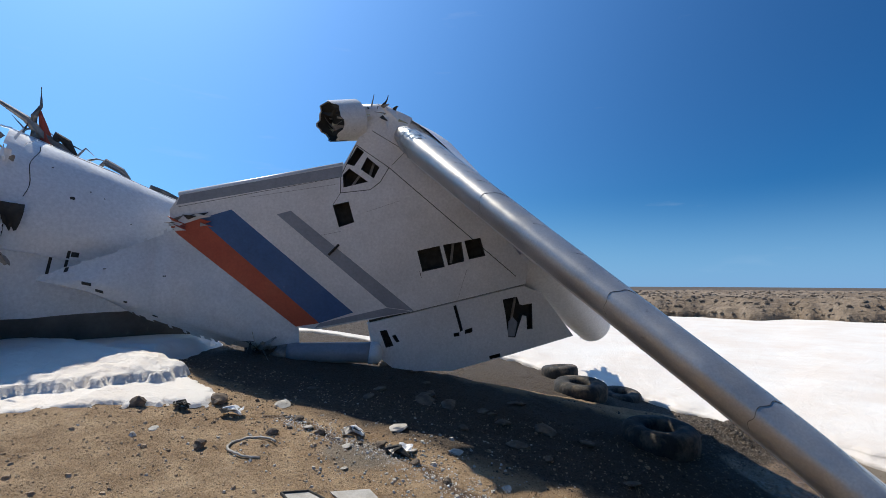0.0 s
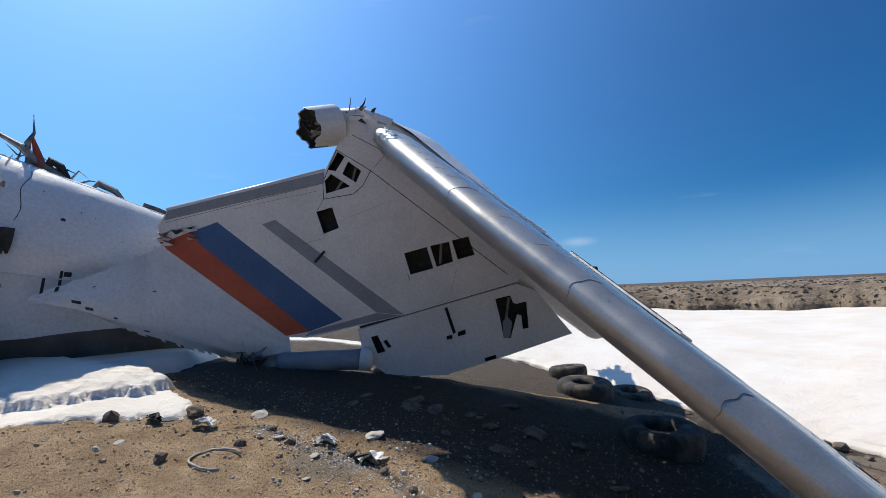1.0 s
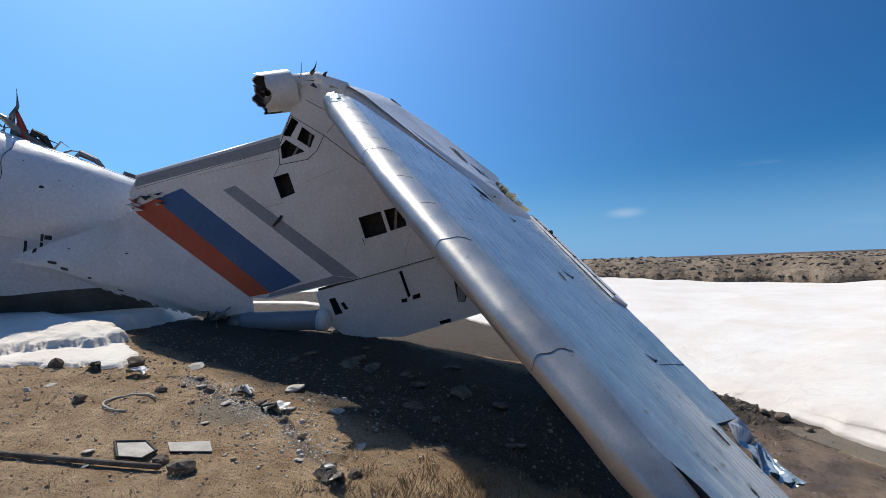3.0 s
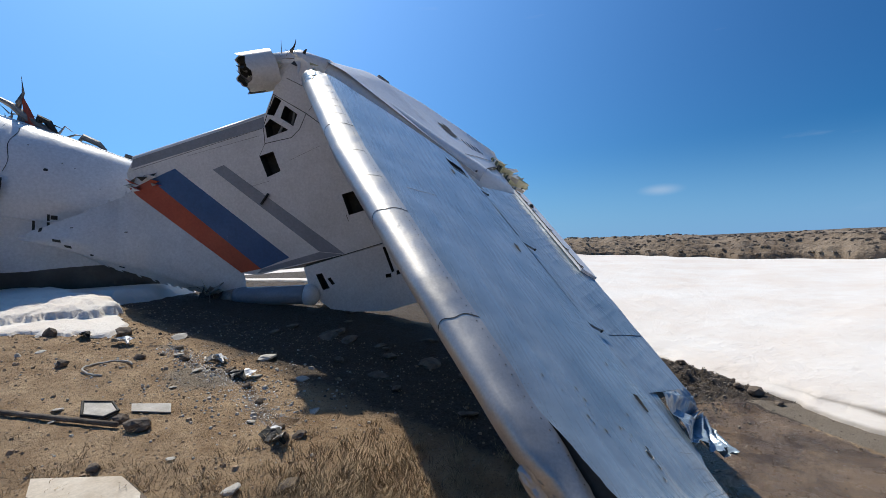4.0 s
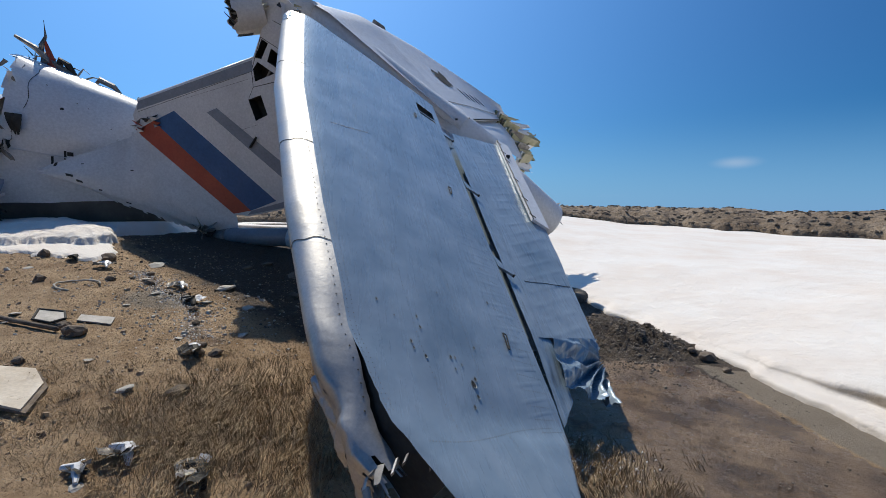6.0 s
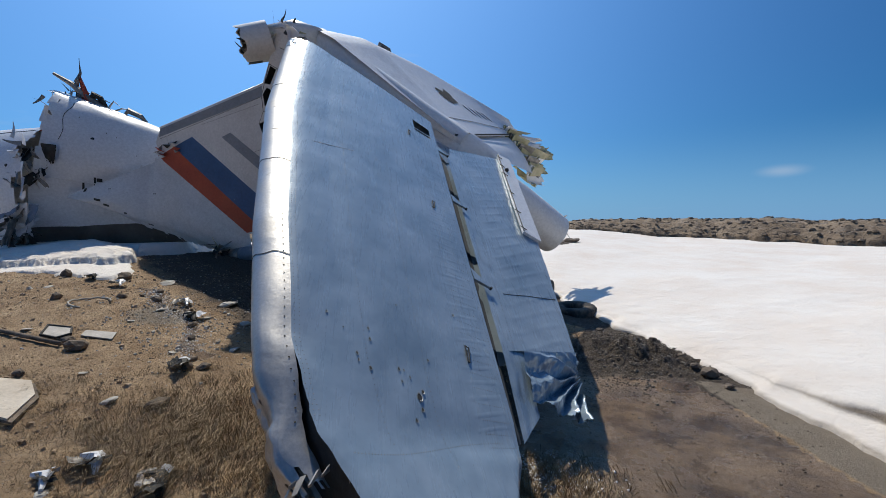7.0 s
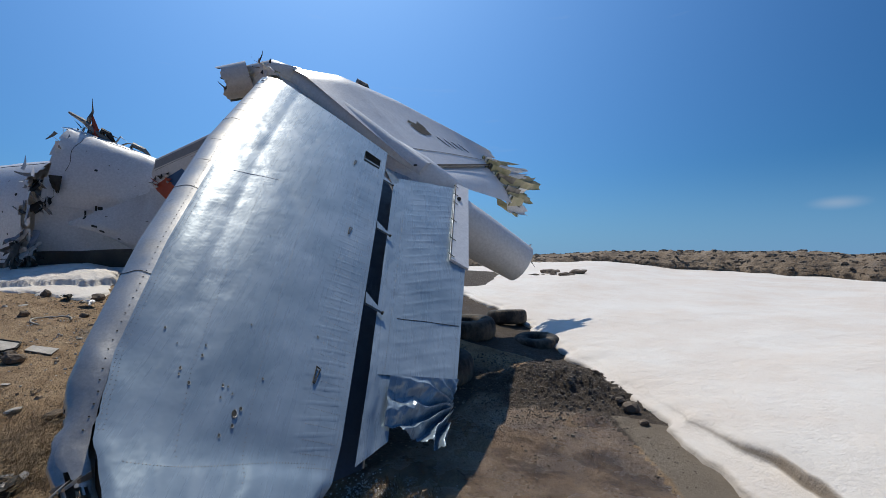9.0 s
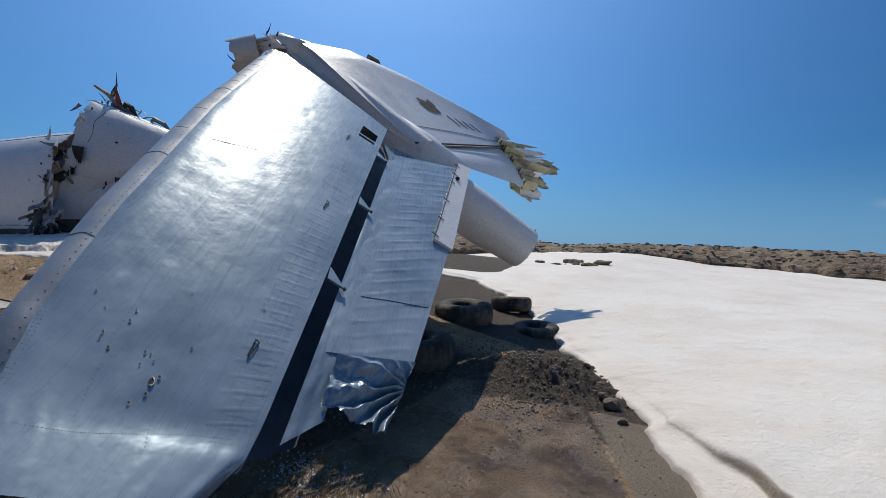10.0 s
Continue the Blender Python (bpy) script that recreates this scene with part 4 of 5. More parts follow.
def build_root_skin():
    """Curved white skin between the fin and the fuselage."""
    t = thing("tail_root_skin", "torn white skin curving from the fin under the tail", "aircraft wreck")
    top = [(0.0, (-6.72, 7.1, 2.92)), (0.30, (-6.04, 7.76, 3.37)), (0.52, fin(-5.6, 3.82, 0.02)), (0.58, fin(-5.33, 3.97, -0.02)), (1.0, fin(-2.98, 2.04, -0.02))]
    low = [(0.0, (-6.7, 7.05, 2.82)), (0.2, (-6.19, 7.48, 2.55)), (0.45, (-5.62, 7.95, 2.08)), (0.62, fin(-5.1, 1.66, 0.1)), (0.82, fin(-4.05, 1.36, 0.05)), (1.0, fin(-2.95, 1.24, 0.0))]

    def f(u, v):
        p = lerp_rows(u, top).lerp(lerp_rows(u, low), v)
        return p + FIN_N * (0.16 * math.sin(min(1.0, v) * 2.9) ** 2 * min(1, u * 3) * min(1, (1 - u) * 4) - 0.5 * max(0.0, v - 0.8) * 3 + 0.018 * fbm(u * 6, v * 4)) + Vector((0, 0, 0.03)) * fbm(u * 30, 1) * (1 - v)
    part("skin", sheet(80, 30, f, skip=lambda u, v: v > 0.95 + 0.05 * fbm(u * 20, 3) or v < 0.02 + 0.02 * fbm(u * 30, 8)), WHITE, t, "", True)
    rnd = random.Random(8)
    for k, (u, v, w, h) in enumerate(((0.20, 0.62, 0.13, 0.05), (0.265, 0.72, 0.11, 0.05), (0.11, 0.2, 0.05, 0.10), (0.40, 0.78, 0.05, 0.03), (0.5, 0.87, 0.09, 0.035), (0.29, 0.3, 0.04, 0.02), (0.55, 0.45, 0.05, 0.02))):
        a, e = f(u, v), f(u + 0.03, v) - f(u, v)
        e.normalize()
        g = (f(u, v - 0.05) - f(u, v)).normalized()
        quad = [a, a + e * w, a + e * w + g * h, a + g * h]
        part("dark_mark", prism([q + FIN_N * 0.02 for q in quad], [q - FIN_N * 0.02 for q in quad]), DARK, t)
    return t


build_root_skin()


def ragged(parent, name, base, reach, count, seed, mats, size):
    """Bent torn strips of metal round a place."""
    rnd = random.Random(seed)
    for k in range(count):
        o = Vector(base) + Vector([rnd.uniform(-q, q) for q in reach])
        d = Vector((rnd.uniform(-1, 1), rnd.uniform(-0.6, 0.3), rnd.uniform(-1.2, 0.8))).normalized() * size * rnd.uniform(0.4, 1.2)
        w = d.cross(Vector((rnd.uniform(-1, 1), rnd.uniform(-1, 1), rnd.uniform(-1, 1)))).normalized() * size * rnd.uniform(0.14, 0.42)
        bend = Vector((rnd.uniform(-1, 1), rnd.uniform(-1, 0.2), rnd.uniform(-1, 1))) * size * 0.3

        def f(u, v):
            return o + d * u + bend * u * u + w * (v - 0.5) * (1 - 0.75 * u) + bend.cross(w) * 0.6 * math.sin(v * 3 + u * 4)
        part(name, sheet(6, 3, f), mats[k % len(mats)], parent, "", True)


def petals(parent, base, reach, count, seed, mats, size):
    """Curled sheets of torn skin hanging down from a break."""
    rnd = random.Random(seed)
    for k in range(count):
        o = Vector(base) + Vector([rnd.uniform(-q, q) for q in reach])
        d = Vector((rnd.uniform(-0.35, 0.35), rnd.uniform(-0.3, 0.05), -1)).normalized() * size * rnd.uniform(0.5, 1.3)
        w = Vector((rnd.uniform(0.5, 1), rnd.uniform(-0.6, 0.6), rnd.uniform(-0.2, 0.2))).normalized() * size * rnd.uniform(0.25, 0.6)
        out = d.cross(w).normalized() * size * rnd.choice((-1, 1)) * rnd.uniform(0.15, 0.45)

        def f(u, v):
            q = o + d * u * (0.75 + 0.35 * fbm(v * 3, k, seed)) + w * (v - 0.5) * (1 - 0.55 * u * u)
            return q + out * (u * u + 0.5 * math.sin(v * 3.1 + k) * u) + out * 0.25 * fbm(u * 4, v * 4, k)
        part("torn_petal", sheet(10, 8, f), mats[k % len(mats)], parent, "", True)


# ---- fuselage ----
def build_fuselage():
    t = thing("rear_fuselage", "broken white rear fuselage resting behind a snow bank", "aircraft wreck")
    a, b = Vector((-8.3, 7.55, 3.8)), Vector((-5.55, 10.15, 3.27))
    ax = (b - a).normalized()
    side = ax.cross(Vector((0, 0, 1))).normalized()
    upv = side.cross(ax)

    def f(u, v, out=0.0):
        ang = v * 6.28319
        jag = 0.35 * fbm(v * 9, 3.0) + 0.16 * fbm(v * 40, 1.0) if u < 0.012 else 0.0
        r = 1.94 - 0.82 * u + 0.025 * fbm(u * 4, math.sin(ang) * 2, math.cos(ang) * 2) + out
        flat = 0.62 - 0.2 * min(1.0, u * 2) * min(1.0, max(0.0, -3 * math.sin(ang)))
        return a.lerp(b, u) + ax * jag + (side * math.cos(ang) * flat + upv * math.sin(ang) * (1.45 if math.sin(ang) < 0 else 1.0)) * r
    part("shell", sheet(70, 110, f, True, skip=lambda u, v: 0.545 < v < 0.90 or u < 0.05 * (0.4 + fbm(v * 12, 5.0))), FUSE, t, "white fuselage shell torn at its front rim", True)
    # lower part of the shell, darkened by colour to stand for its shade
    part("belly", sheet(70, 46, lambda u, v: f(u, 0.545 + 0.355 * v), skip=lambda u, v: u < 0.08 * (0.4 + fbm(v * 12, 7.0))), BELLY, t, "belly coloured dark for its shade", True)
    part("side_strake", tube([f(u, -0.02 - 0.015 * u, 0.02) for u in [0.06 + 0.6 * i / 20 for i in range(21)]], 0.014, 8), FUSE, t, "", True)
    for u, v in ((0.27, -0.045), (0.33, -0.035)):
        part("lettering_bar", sheet(4, 4, lambda p, q: f(u + 0.012 * p, v + 0.02 * q, 0.006)), DARK, t, "dark remnant of lettering")
    part("lettering_bar", sheet(4, 4, lambda p, q: f(0.345 + 0.03 * p, -0.022 + 0.006 * q, 0.006)), DARK, t)
    for u, v, r in ((0.30, 0.07, 0.045), (0.36, 0.095, 0.016), (0.42, 0.09, 0.016), (0.55, 0.05, 0.014), (0.2, 0.12, 0.016)):
        o, e = f(u, v, 0.006), (f(u + 0.01, v) - f(u, v)).normalized()
        g = (f(u, v + 0.01) - f(u, v)).normalized()
        part("puncture", blob(lambda x, y: o + e * x + g * y, 8, int(u * 100), r), DARK, t)
    part("skin_joint", tube([f(u, 0.205, 0.002) for u in [0.1 + 0.85 * i / 20 for i in range(21)]], 0.006, 4), SCRAP, t)
    part("skin_joint", tube([f(0.13 + 0.01 * math.sin(9 * v), 0.05 + 0.12 * v, 0.003) for v in [i / 12 for i in range(13)]], 0.007, 4), DARK, t)
    # broken fittings along the ridge
    top = lambda u, dz=0.0: f(u, 0.25) + Vector((0, 0, dz))
    part("mast", tube([top(0.10, -0.05), top(0.09, 0.42), top(0.115, 0.68), top(0.11, 1.05)], [0.10, 0.06, 0.03, 0.008], 6), SCRAP, t, "bent rusty spike of torn metal")
    part("mast_brace", tube([top(0.15, -0.05), top(0.13, 0.3), top(0.105, 0.65)], [0.13, 0.07, 0.01], 5), RED, t)
    part("ridge_beam", tube([top(-0.02, 0.42), top(0.06, 0.30), top(0.15, 0.08), top(0.26, -0.02)], [0.035, 0.07, 0.10, 0.05], 7), SCRAP, t)
    part("ridge_box", tube([top(0.17, 0.02), top(0.19, 0.24), top(0.23, 0.20), top(0.27, -0.02)], [0.06, 0.10, 0.08, 0.04], 7), DARK, t)
    part("ridge_box", tube([top(0.38, 0.0), top(0.40, 0.13), top(0.48, 0.10), top(0.52, 0.0)], [0.04, 0.08, 0.07, 0.03], 7), SCRAP, t)
    part("ridge_strip", tube([top(0.62, 0.04), top(0.7, 0.05), top(0.78, 0.03), top(0.88, 0.0)], [0.06, 0.05, 0.04, 0.03], 6), SCRAP, t)
    for k in range(7):
        part("ridge_scrap", tube([top(0.05 + 0.045 * k, 0.0), top(0.06 + 0.05 * k, 0.12 + 0.06 * (k % 3)), top(0.10 + 0.05 * k, 0.16)], [0.03, 0.02, 0.006], 5), (SCRAP, DARK, BARE)[k % 3], t)
    ragged(t, "torn_strip", f(0.03, 0.12), (0.2, 0.2, 0.3), 10, 21, (SCRAP, FUSE, FUSE, GREY), 0.32)
    petals(t, f(0.05, 0.0), (0.3, 0.2, 0.4), 14, 22, (SCRAP, FUSE, DARK, SCRAP, GREY), 0.6)
    ragged(t, "torn_strip", f(0.02, 0.24), (0.25, 0.1, 0.05), 6, 23, (SCRAP, DARK), 0.25)

    t2 = thing("forward_fuselage", "torn open white fuselage section", "aircraft wreck")
    c, d = Vector((-15.4, 5.3, 2.78)), Vector((-7.35, 7.55, 2.95))
    ax2 = (d - c).normalized()
    side2 = ax2.cross(Vector((0, 0, 1))).normalized()

    def g(u, v, out=0.0):
        ang = v * 6.28319
        jag = 0.3 * fbm(v * 12, 8.0) + 0.15 * fbm(v * 45, 5.0) if u > 0.985 else 0.0
        return c.lerp(d, u) + ax2 * jag + (side2 * math.cos(ang) * 0.7 + Vector((0, 0, 1)) * math.sin(ang)) * (1.78 + 0.03 * fbm(u * 8, v * 6) + out)
    part("shell", sheet(80, 90, g, True, skip=lambda u, v: 0.545 < v < 0.90 or u > 1 - 0.06 * (0.4 + fbm(v * 12, 9.0))), FUSE, t2, "", True)
    # same shade colour under the forward section
    part("belly", sheet(80, 40, lambda u, v: g(u, 0.545 + 0.355 * v)), BELLY, t2, "belly coloured dark for its shade", True)
    ragged(t2, "torn_strip", g(0.985, 0.06), (0.2, 0.08, 0.8), 16, 32, (SCRAP, FUSE, FUSE, GREY), 0.34)
    petals(t2, g(0.985, -0.05), (0.35, 0.2, 0.35), 16, 33, (SCRAP, GREY, FUSE, DARK, SCRAP), 0.6)
    part("skin_joint", tube([g(u, -0.09, 0.003) for u in [0.3 + 0.66 * i / 30 for i in range(31)]], 0.012, 4), DARK, t2)
    part("skin_joint", tube([g(u, 0.17, 0.003) for u in [0.3 + 0.66 * i / 30 for i in range(31)]], 0.008, 4), DARK, t2)
    ragged(t2, "torn_strip", g(0.97, 0.22), (0.3, 0.1, 0.05), 8, 31, (RED, DARK, SCRAP, SCRAP), 0.3)
    for u, v, r in ((0.9, 0.02, 0.03), (0.94, 0.06, 0.05), (0.88, 0.1, 0.025), (0.92, -0.03, 0.03)):
        o, e = g(u, v, 0.006), (g(u + 0.01, v) - g(u, v)).normalized()
        h = (g(u, v + 0.01) - g(u, v)).normalized()
        part("puncture", blob(lambda x, y: o + e * x + h * y, 8, int(u * 100), r), DARK, t2)


build_fuselage()


# ---- bullet fairing and far tailplane ----
def build_fairing():
    t = thing("bullet_fairing", "white bullet fairing across the top of the fin", "aircraft wreck")
    part("fairing_tube", tube([(-1.45, 9.25, 6.45), (-0.9, 9.4, 6.22), (0.3, 9.65, 5.25), (1.4, 9.88, 4.38), (2.32, 10.06, 3.76)], [0.22, 0.28, 0.29, 0.28, 0.21], 28, False), FUSE, t, "", True)
    part("tail_cone", tube([(1.5, 10.0, 3.55), (2.4, 10.4, 2.95), (3.1, 10.95, 2.4), (3.8, 11.75, 1.78)], [0.5, 0.58, 0.53, 0.45], 32, False), FUSE, t, "white tail cone broken off at its end", True)
    ragged(t, "torn_strip", (3.82, 11.75, 1.78), (0.2, 0.15, 0.38), 12, 46, (FUSE, FUSE, SCRAP), 0.22)
    part("root_fillet", tube([(0.9, 10.0, 4.5), (1.9, 10.25, 3.75), (2.7, 10.6, 3.05)], [0.42, 0.5, 0.5], 24), FUSE, t, "", True)
    # broken nose of the fairing: open ring with torn edge
    a, b = Vector((-2.24, 8.44, 6.04)), Vector((-1.84, 8.86, 6.22))
    ax = (b - a).normalized()
    s1 = ax.cross(Vector((0, 0, 1))).normalized()
    s2 = s1.cross(ax)

    def f(u, v, k=1.0):
        jag = -0.2 * fbm(v * 9, 2.0) if u < 0.05 else 0.0
        return a.lerp(b, u) + ax * jag + (s1 * math.cos(v * 6.28319) + s2 * math.sin(v * 6.28319)) * (0.40 + 0.02 * u) * k
    nose = part("broken_nose", sheet(10, 40, f, True, skip=lambda u, v: v > 0.70 and v < 0.78 and u < 0.5), WHITE, t, "broken open white nose ring", True)
    part("nose_lining", sheet(8, 40, lambda u, v: f(0.04 + 0.9 * u, v, 0.95), True), DARK, nose)
    part("nose_bulkhead", blob(lambda x, y: a.lerp(b, 0.5) + s1 * x + s2 * y, 18, 4, 0.40), DARK, nose)
    ragged(t, "nose_scrap", a + ax * 0.12, (0.1, 0.1, 0.25), 12, 41, (SCRAP, DARK, BARE, PRIMER), 0.3)
    ragged(t, "neck_scrap", (-1.25, 8.7, 6.3), (0.35, 0.12, 0.12), 22, 42, (SCRAP, WHITE, DARK, PRIMER), 0.22)
    for k in range(2):
        part("foil", sheet(22, 16, lambda u, v: stab_point(0.004 + 0.02 * k + 0.035 * u, 0.50 + 0.09 * v) + STAB_N * (0.008 + 0.02 * fbm(u * 2 + k, v * 3, k, 2)) + STAB_CHORD * 0.015 * fbm(u * 2, v * 2, 5 + k, 2)), SKIN, t, "crumpled torn sheet metal", True)
    part("neck", tube([(-1.8, 8.88, 6.25), (-1.35, 9.1, 6.35), (-0.8, 9.2, 6.1)], [0.3, 0.3, 0.3], 14), WHITE, t, "", True)

    t2 = thing("far_tailplane", "torn white far tailplane with a ragged open end", "aircraft wreck")
    le = [(0, (-1.1, 9.05, 6.42)), (0.15, (-0.55, 10.3, 6.52)), (0.45, (0.12, 11.6, 6.2)), (0.75, (1.0, 12.9, 5.6)), (1, (1.85, 14.0, 4.98))]
    te = [(0, (2.2, 9.75, 3.78)), (1, (2.12, 14.3, 4.62))]
    nn = Vector((0.6, -0.1, 0.79))

    def g(u, v, extra=0.0):
        c = abs(2 * v - 1)
        up = 1 if v > 0.5 else -1
        jag = 0.30 * fbm(v * 10, 2.0) if u > 0.99 else 0
        p = lerp_rows(u, le).lerp(lerp_rows(u, te), c)
        return p + Vector((0.25, 0.95, -0.15)) * jag + nn * up * (0.26 * math.sqrt(max(0.0, min(1.0, c * 5))) * (1 - 0.8 * c) + extra)
    part("skin", sheet(60, 60, g), FUSE, t2, "", True)
    part("skin_tear", sheet(14, 14, lambda u, v: g(0.34 + 0.10 * u + 0.05 * fbm(v * 5, 2.0), 0.74 + 0.07 * v + 0.03 * fbm(u * 5, 6.0), 0.012)), DARK, t2, "dark tear through the skin")
    part("skin_joint", tube([g(0.02 + 0.93 * i / 20, 0.92, 0.008) for i in range(21)], 0.006, 4), SCRAP, t2)
    for k in range(4):
        part("seam_mark", tube([g(0.5 + 0.06 * k, 0.80, 0.006), g(0.55 + 0.06 * k, 0.86, 0.006)], 0.008, 4), DARK, t2)
    part("ridge_fitting", tube([g(0.27, 0.5), g(0.28, 0.5) + Vector((0, 0, 0.14)), g(0.33, 0.5) + Vector((0, 0, 0.12)), g(0.35, 0.5)], [0.05, 0.08, 0.07, 0.03], 7), SCRAP, t2)
    lo = [(0, (2.6, 10.6, 3.5)), (1, (2.7, 14.5, 3.42))]
    part("far_elevator", sheet(40, 20, lambda u, v: lerp_rows(u, te).lerp(lerp_rows(u, lo), v) + nn * 0.12 * math.sin(v * 2.6) + Vector((0.2, 0.9, 0)) * (0.35 * fbm(v * 6, 9.0) if u > 0.98 else 0), skip=lambda u, v: u > 0.94 and v > 0.5 + 0.4 * fbm(u * 8, v * 4)), FUSE, t2, "white far elevator torn open", True)
    part("elevator_gap", tube([lerp_rows(i / 12, te) + nn * 0.09 for i in range(13)], 0.02, 5), DARK, t2)
    rnd = random.Random(9)
    for k in range(15):
        c = k / 14
        o = lerp_rows(1, le).lerp(lerp_rows(1, lo), 0.2 + 0.8 * c) + Vector((-0.1, -0.5, 0))
        d = Vector((0.35, 0.95, -0.05 + rnd.uniform(-0.2, 0.15))) * rnd.uniform(0.6, 1.5) * (1.15 if k in (5, 6, 9, 10) else 0.8)
        w = Vector((0.14, -0.05, 0.22)) * rnd.uniform(0.7, 1.4)
        part("torn_rib", prism([o, o + w, o + w * 0.7 + d, o + d * 0.9], [v + Vector((0.05, -0.03, -0.02)) for v in (o, o + w, o + w * 0.7 + d, o + d * 0.9)]), (PRIMER, FUSE, PRIMER, SCRAP)[k % 4], t2, "green primed rib end")
    for k, (o, d, w) in enumerate((((1.9, 14.2, 4.75), (0.5, 1.35, -0.05), (0.25, 0.0, -0.30)), ((2.3, 14.4, 4.45), (0.45, 1.0, 0.0), (0.2, 0.0, -0.3)), ((2.5, 14.5, 4.2), (0.55, 1.5, 0.02), (0.2, 0.05, -0.34)),
                                   ((2.6, 14.2, 3.95), (0.35, 1.0, -0.2), (0.2, 0.1, -0.45)), ((2.7, 13.9, 3.6), (0.3, 0.9, -0.25), (0.15, 0.1, -0.5)), ((2.5, 13.7, 3.5), (0.35, 0.7, -0.4), (0.15, 0.1, -0.3)))):
        o, d, w = Vector(o) + Vector((-0.32, 0.2, 0.28)), Vector(d) * 1.25, Vector(w) * 1.35
        part("torn_panel", sheet(16, 12, lambda u, v: o + d * u * (0.75 + 0.35 * fbm(v * 4, k)) + w * v * (1 - 0.3 * u) + nn * (0.06 * math.sin(v * 9 + k) + 0.10 * u * u * fbm(u * 3, v * 3, k))), (PRIMER, FUSE, PRIMER, PRIMER, FUSE, PRIMER)[k], t2, "bent torn panel", True)
    ragged(t2, "torn_strip", (2.5, 14.7, 3.75), (0.15, 0.3, 0.2), 12, 44, (PRIMER, SCRAP, DARK), 0.4)


build_fairing()


def build_ground_tube():
    t = thing("wing_tube", "grey metal cylinder lying under the fin", "aircraft wreck")
    part("cylinder", tube([fin(-3.2, 1.43, 0.1), fin(-3.05, 1.43, 0.1), fin(-1.62, 1.42, 0.1), fin(-1.52, 1.42, 0.1)], [0.17, 0.2, 0.21, 0.22], 24), GREY, t, "", True)
    part("end_cap", tube([fin(-1.54, 1.42, 0.1), fin(-1.36, 1.4, 0.1), fin(-1.28, 1.4, 0.1)], [0.235, 0.22, 0.12], 24), WHITE, t, "", True)
    part("collar", tube([fin(-3.5, 1.42, 0.1), fin(-3.18, 1.42, 0.1)], [0.14, 0.19], 16), SCRAP, t, "", True)
    ragged(t, "torn_strip", fin(-3.75, 1.5, 0.25), (0.25, 0.1, 0.22), 22, 45, (DARK, SCRAP, DARK, PRIMER), 0.36)


build_ground_tube()


# ---- tyres ----
def tyre_mesh(r=0.52, w=0.3):
    prof = []
    for k in range(20):
        a = 6.28319 * k / 20
        prof.append((r - 0.17 + 0.17 * math.copysign(abs(math.cos(a)) ** 0.7, math.cos(a)), w / 2 * math.copysign(abs(math.sin(a)) ** 0.6, math.sin(a))))

    def f(u, v):
        pr, pz = prof[int(round(v * 20)) % 20]
        g = 0.010 if (pr > r - 0.03 and int(round(u * 96)) % 3 == 0) else 0.0
        return ((pr - g) * math.cos(u * 6.28319), (pr - g) * math.sin(u * 6.28319), pz + w / 2)
    return sheet(96, 20, f, True)


def tyre(x, y, dz, tilt, turn, scale, label):
    ob = part("tyre", tyre_mesh(), RUBBER, None, "", True)
    ob.matrix_world = pose(x, y, ground_z(x, y) + dz, tilt, 0, turn) @ Matrix.Diagonal((scale, scale, scale * 1.25, 1))
    tagged(ob, label, "tyre", "discarded tyres")


tyre(3.1, 10.45, -0.1, 4, 20, 1.15, "worn dusty black tyre lying on gravel")
tyre(3.12, 12.6, -0.02, -6, 40, 0.95, "worn black tyre lying flat near the snow")
tyre(4.3, 11.35, -0.22, 5, 10, 0.95, "worn black tyre half sunk at the snow edge")
tyre(3.8, 7.95, -0.12, 3, 0, 1.2, "large black tyre lying flat in the shade")


# ---- snow bank by the fuselage ----
def build_snow_bank():
    def inside(v, w):
        return max(0.0, min(1.0, v / w)) ** 0.6

    def f(u, v):
        x, y = -11.0 + 7.9 * u, 3.6 + 6.2 * v
        e = 0.16 * fbm(x * 2.2, y * 2.2, 3) + 0.07 * round(1.6 * fbm(x * 4, y * 4, 1)) + 0.05 * fbm(x * 9, y * 9, 6)
        front = 6.75 + 0.72 * max(-2.2, min(0.4, x + 4.0)) + 0.12 * min(0.0, x + 6.2)
        lump = min(-4.0 + e - x - 1.6 * max(0.0, y - 7.0) - 0.2 * max(0.0, 7.0 - y) ** 2, y - front + 0.25 - 1.4 * e, 9.7 - y)
        rear = min(-4.8 + 0.1 * fbm(x, y, 3) - x - 0.2 * max(0.0, 7.5 - y) ** 2, y - 7.5 - 0.3 * min(0.0, x + 6.0), 9.7 - y)
        apron = min(-3.05 + e - x - 0.5 * max(0.0, 6.5 - y) - 1.7 * max(0.0, y - 6.4), y - front + 1.1 - e)
        z = ground_z(x, y)
        if apron < 0 and lump < 0 and rear < 0:
            return (x, y, z - 0.06)
        z += 0.045 * inside(apron, 0.12) + (0.12 + 0.03 * fbm(x * 0.8, y * 0.8, 5)) * inside(lump, 0.06) + 0.22 * min(1.0, max(0.0, lump) / 1.7) + (0.025 * fbm(x * 2.2, y * 2.2, 9) + 0.016 * fbm(x * 7, y * 7, 4)) * inside(lump, 0.2)
        z = max(z, ground_z(x, y) - 0.06 + 0.34 * inside(rear, 0.3)) if rear > 0 else z
        return (x, y, z)
    ob = part("snow_bank", sheet(220, 190, f), SNOW, None, "", True)
    tagged(ob, "melting snow bank with a broken edge beside the fuselage", "snow", kind="structure")


build_snow_bank()


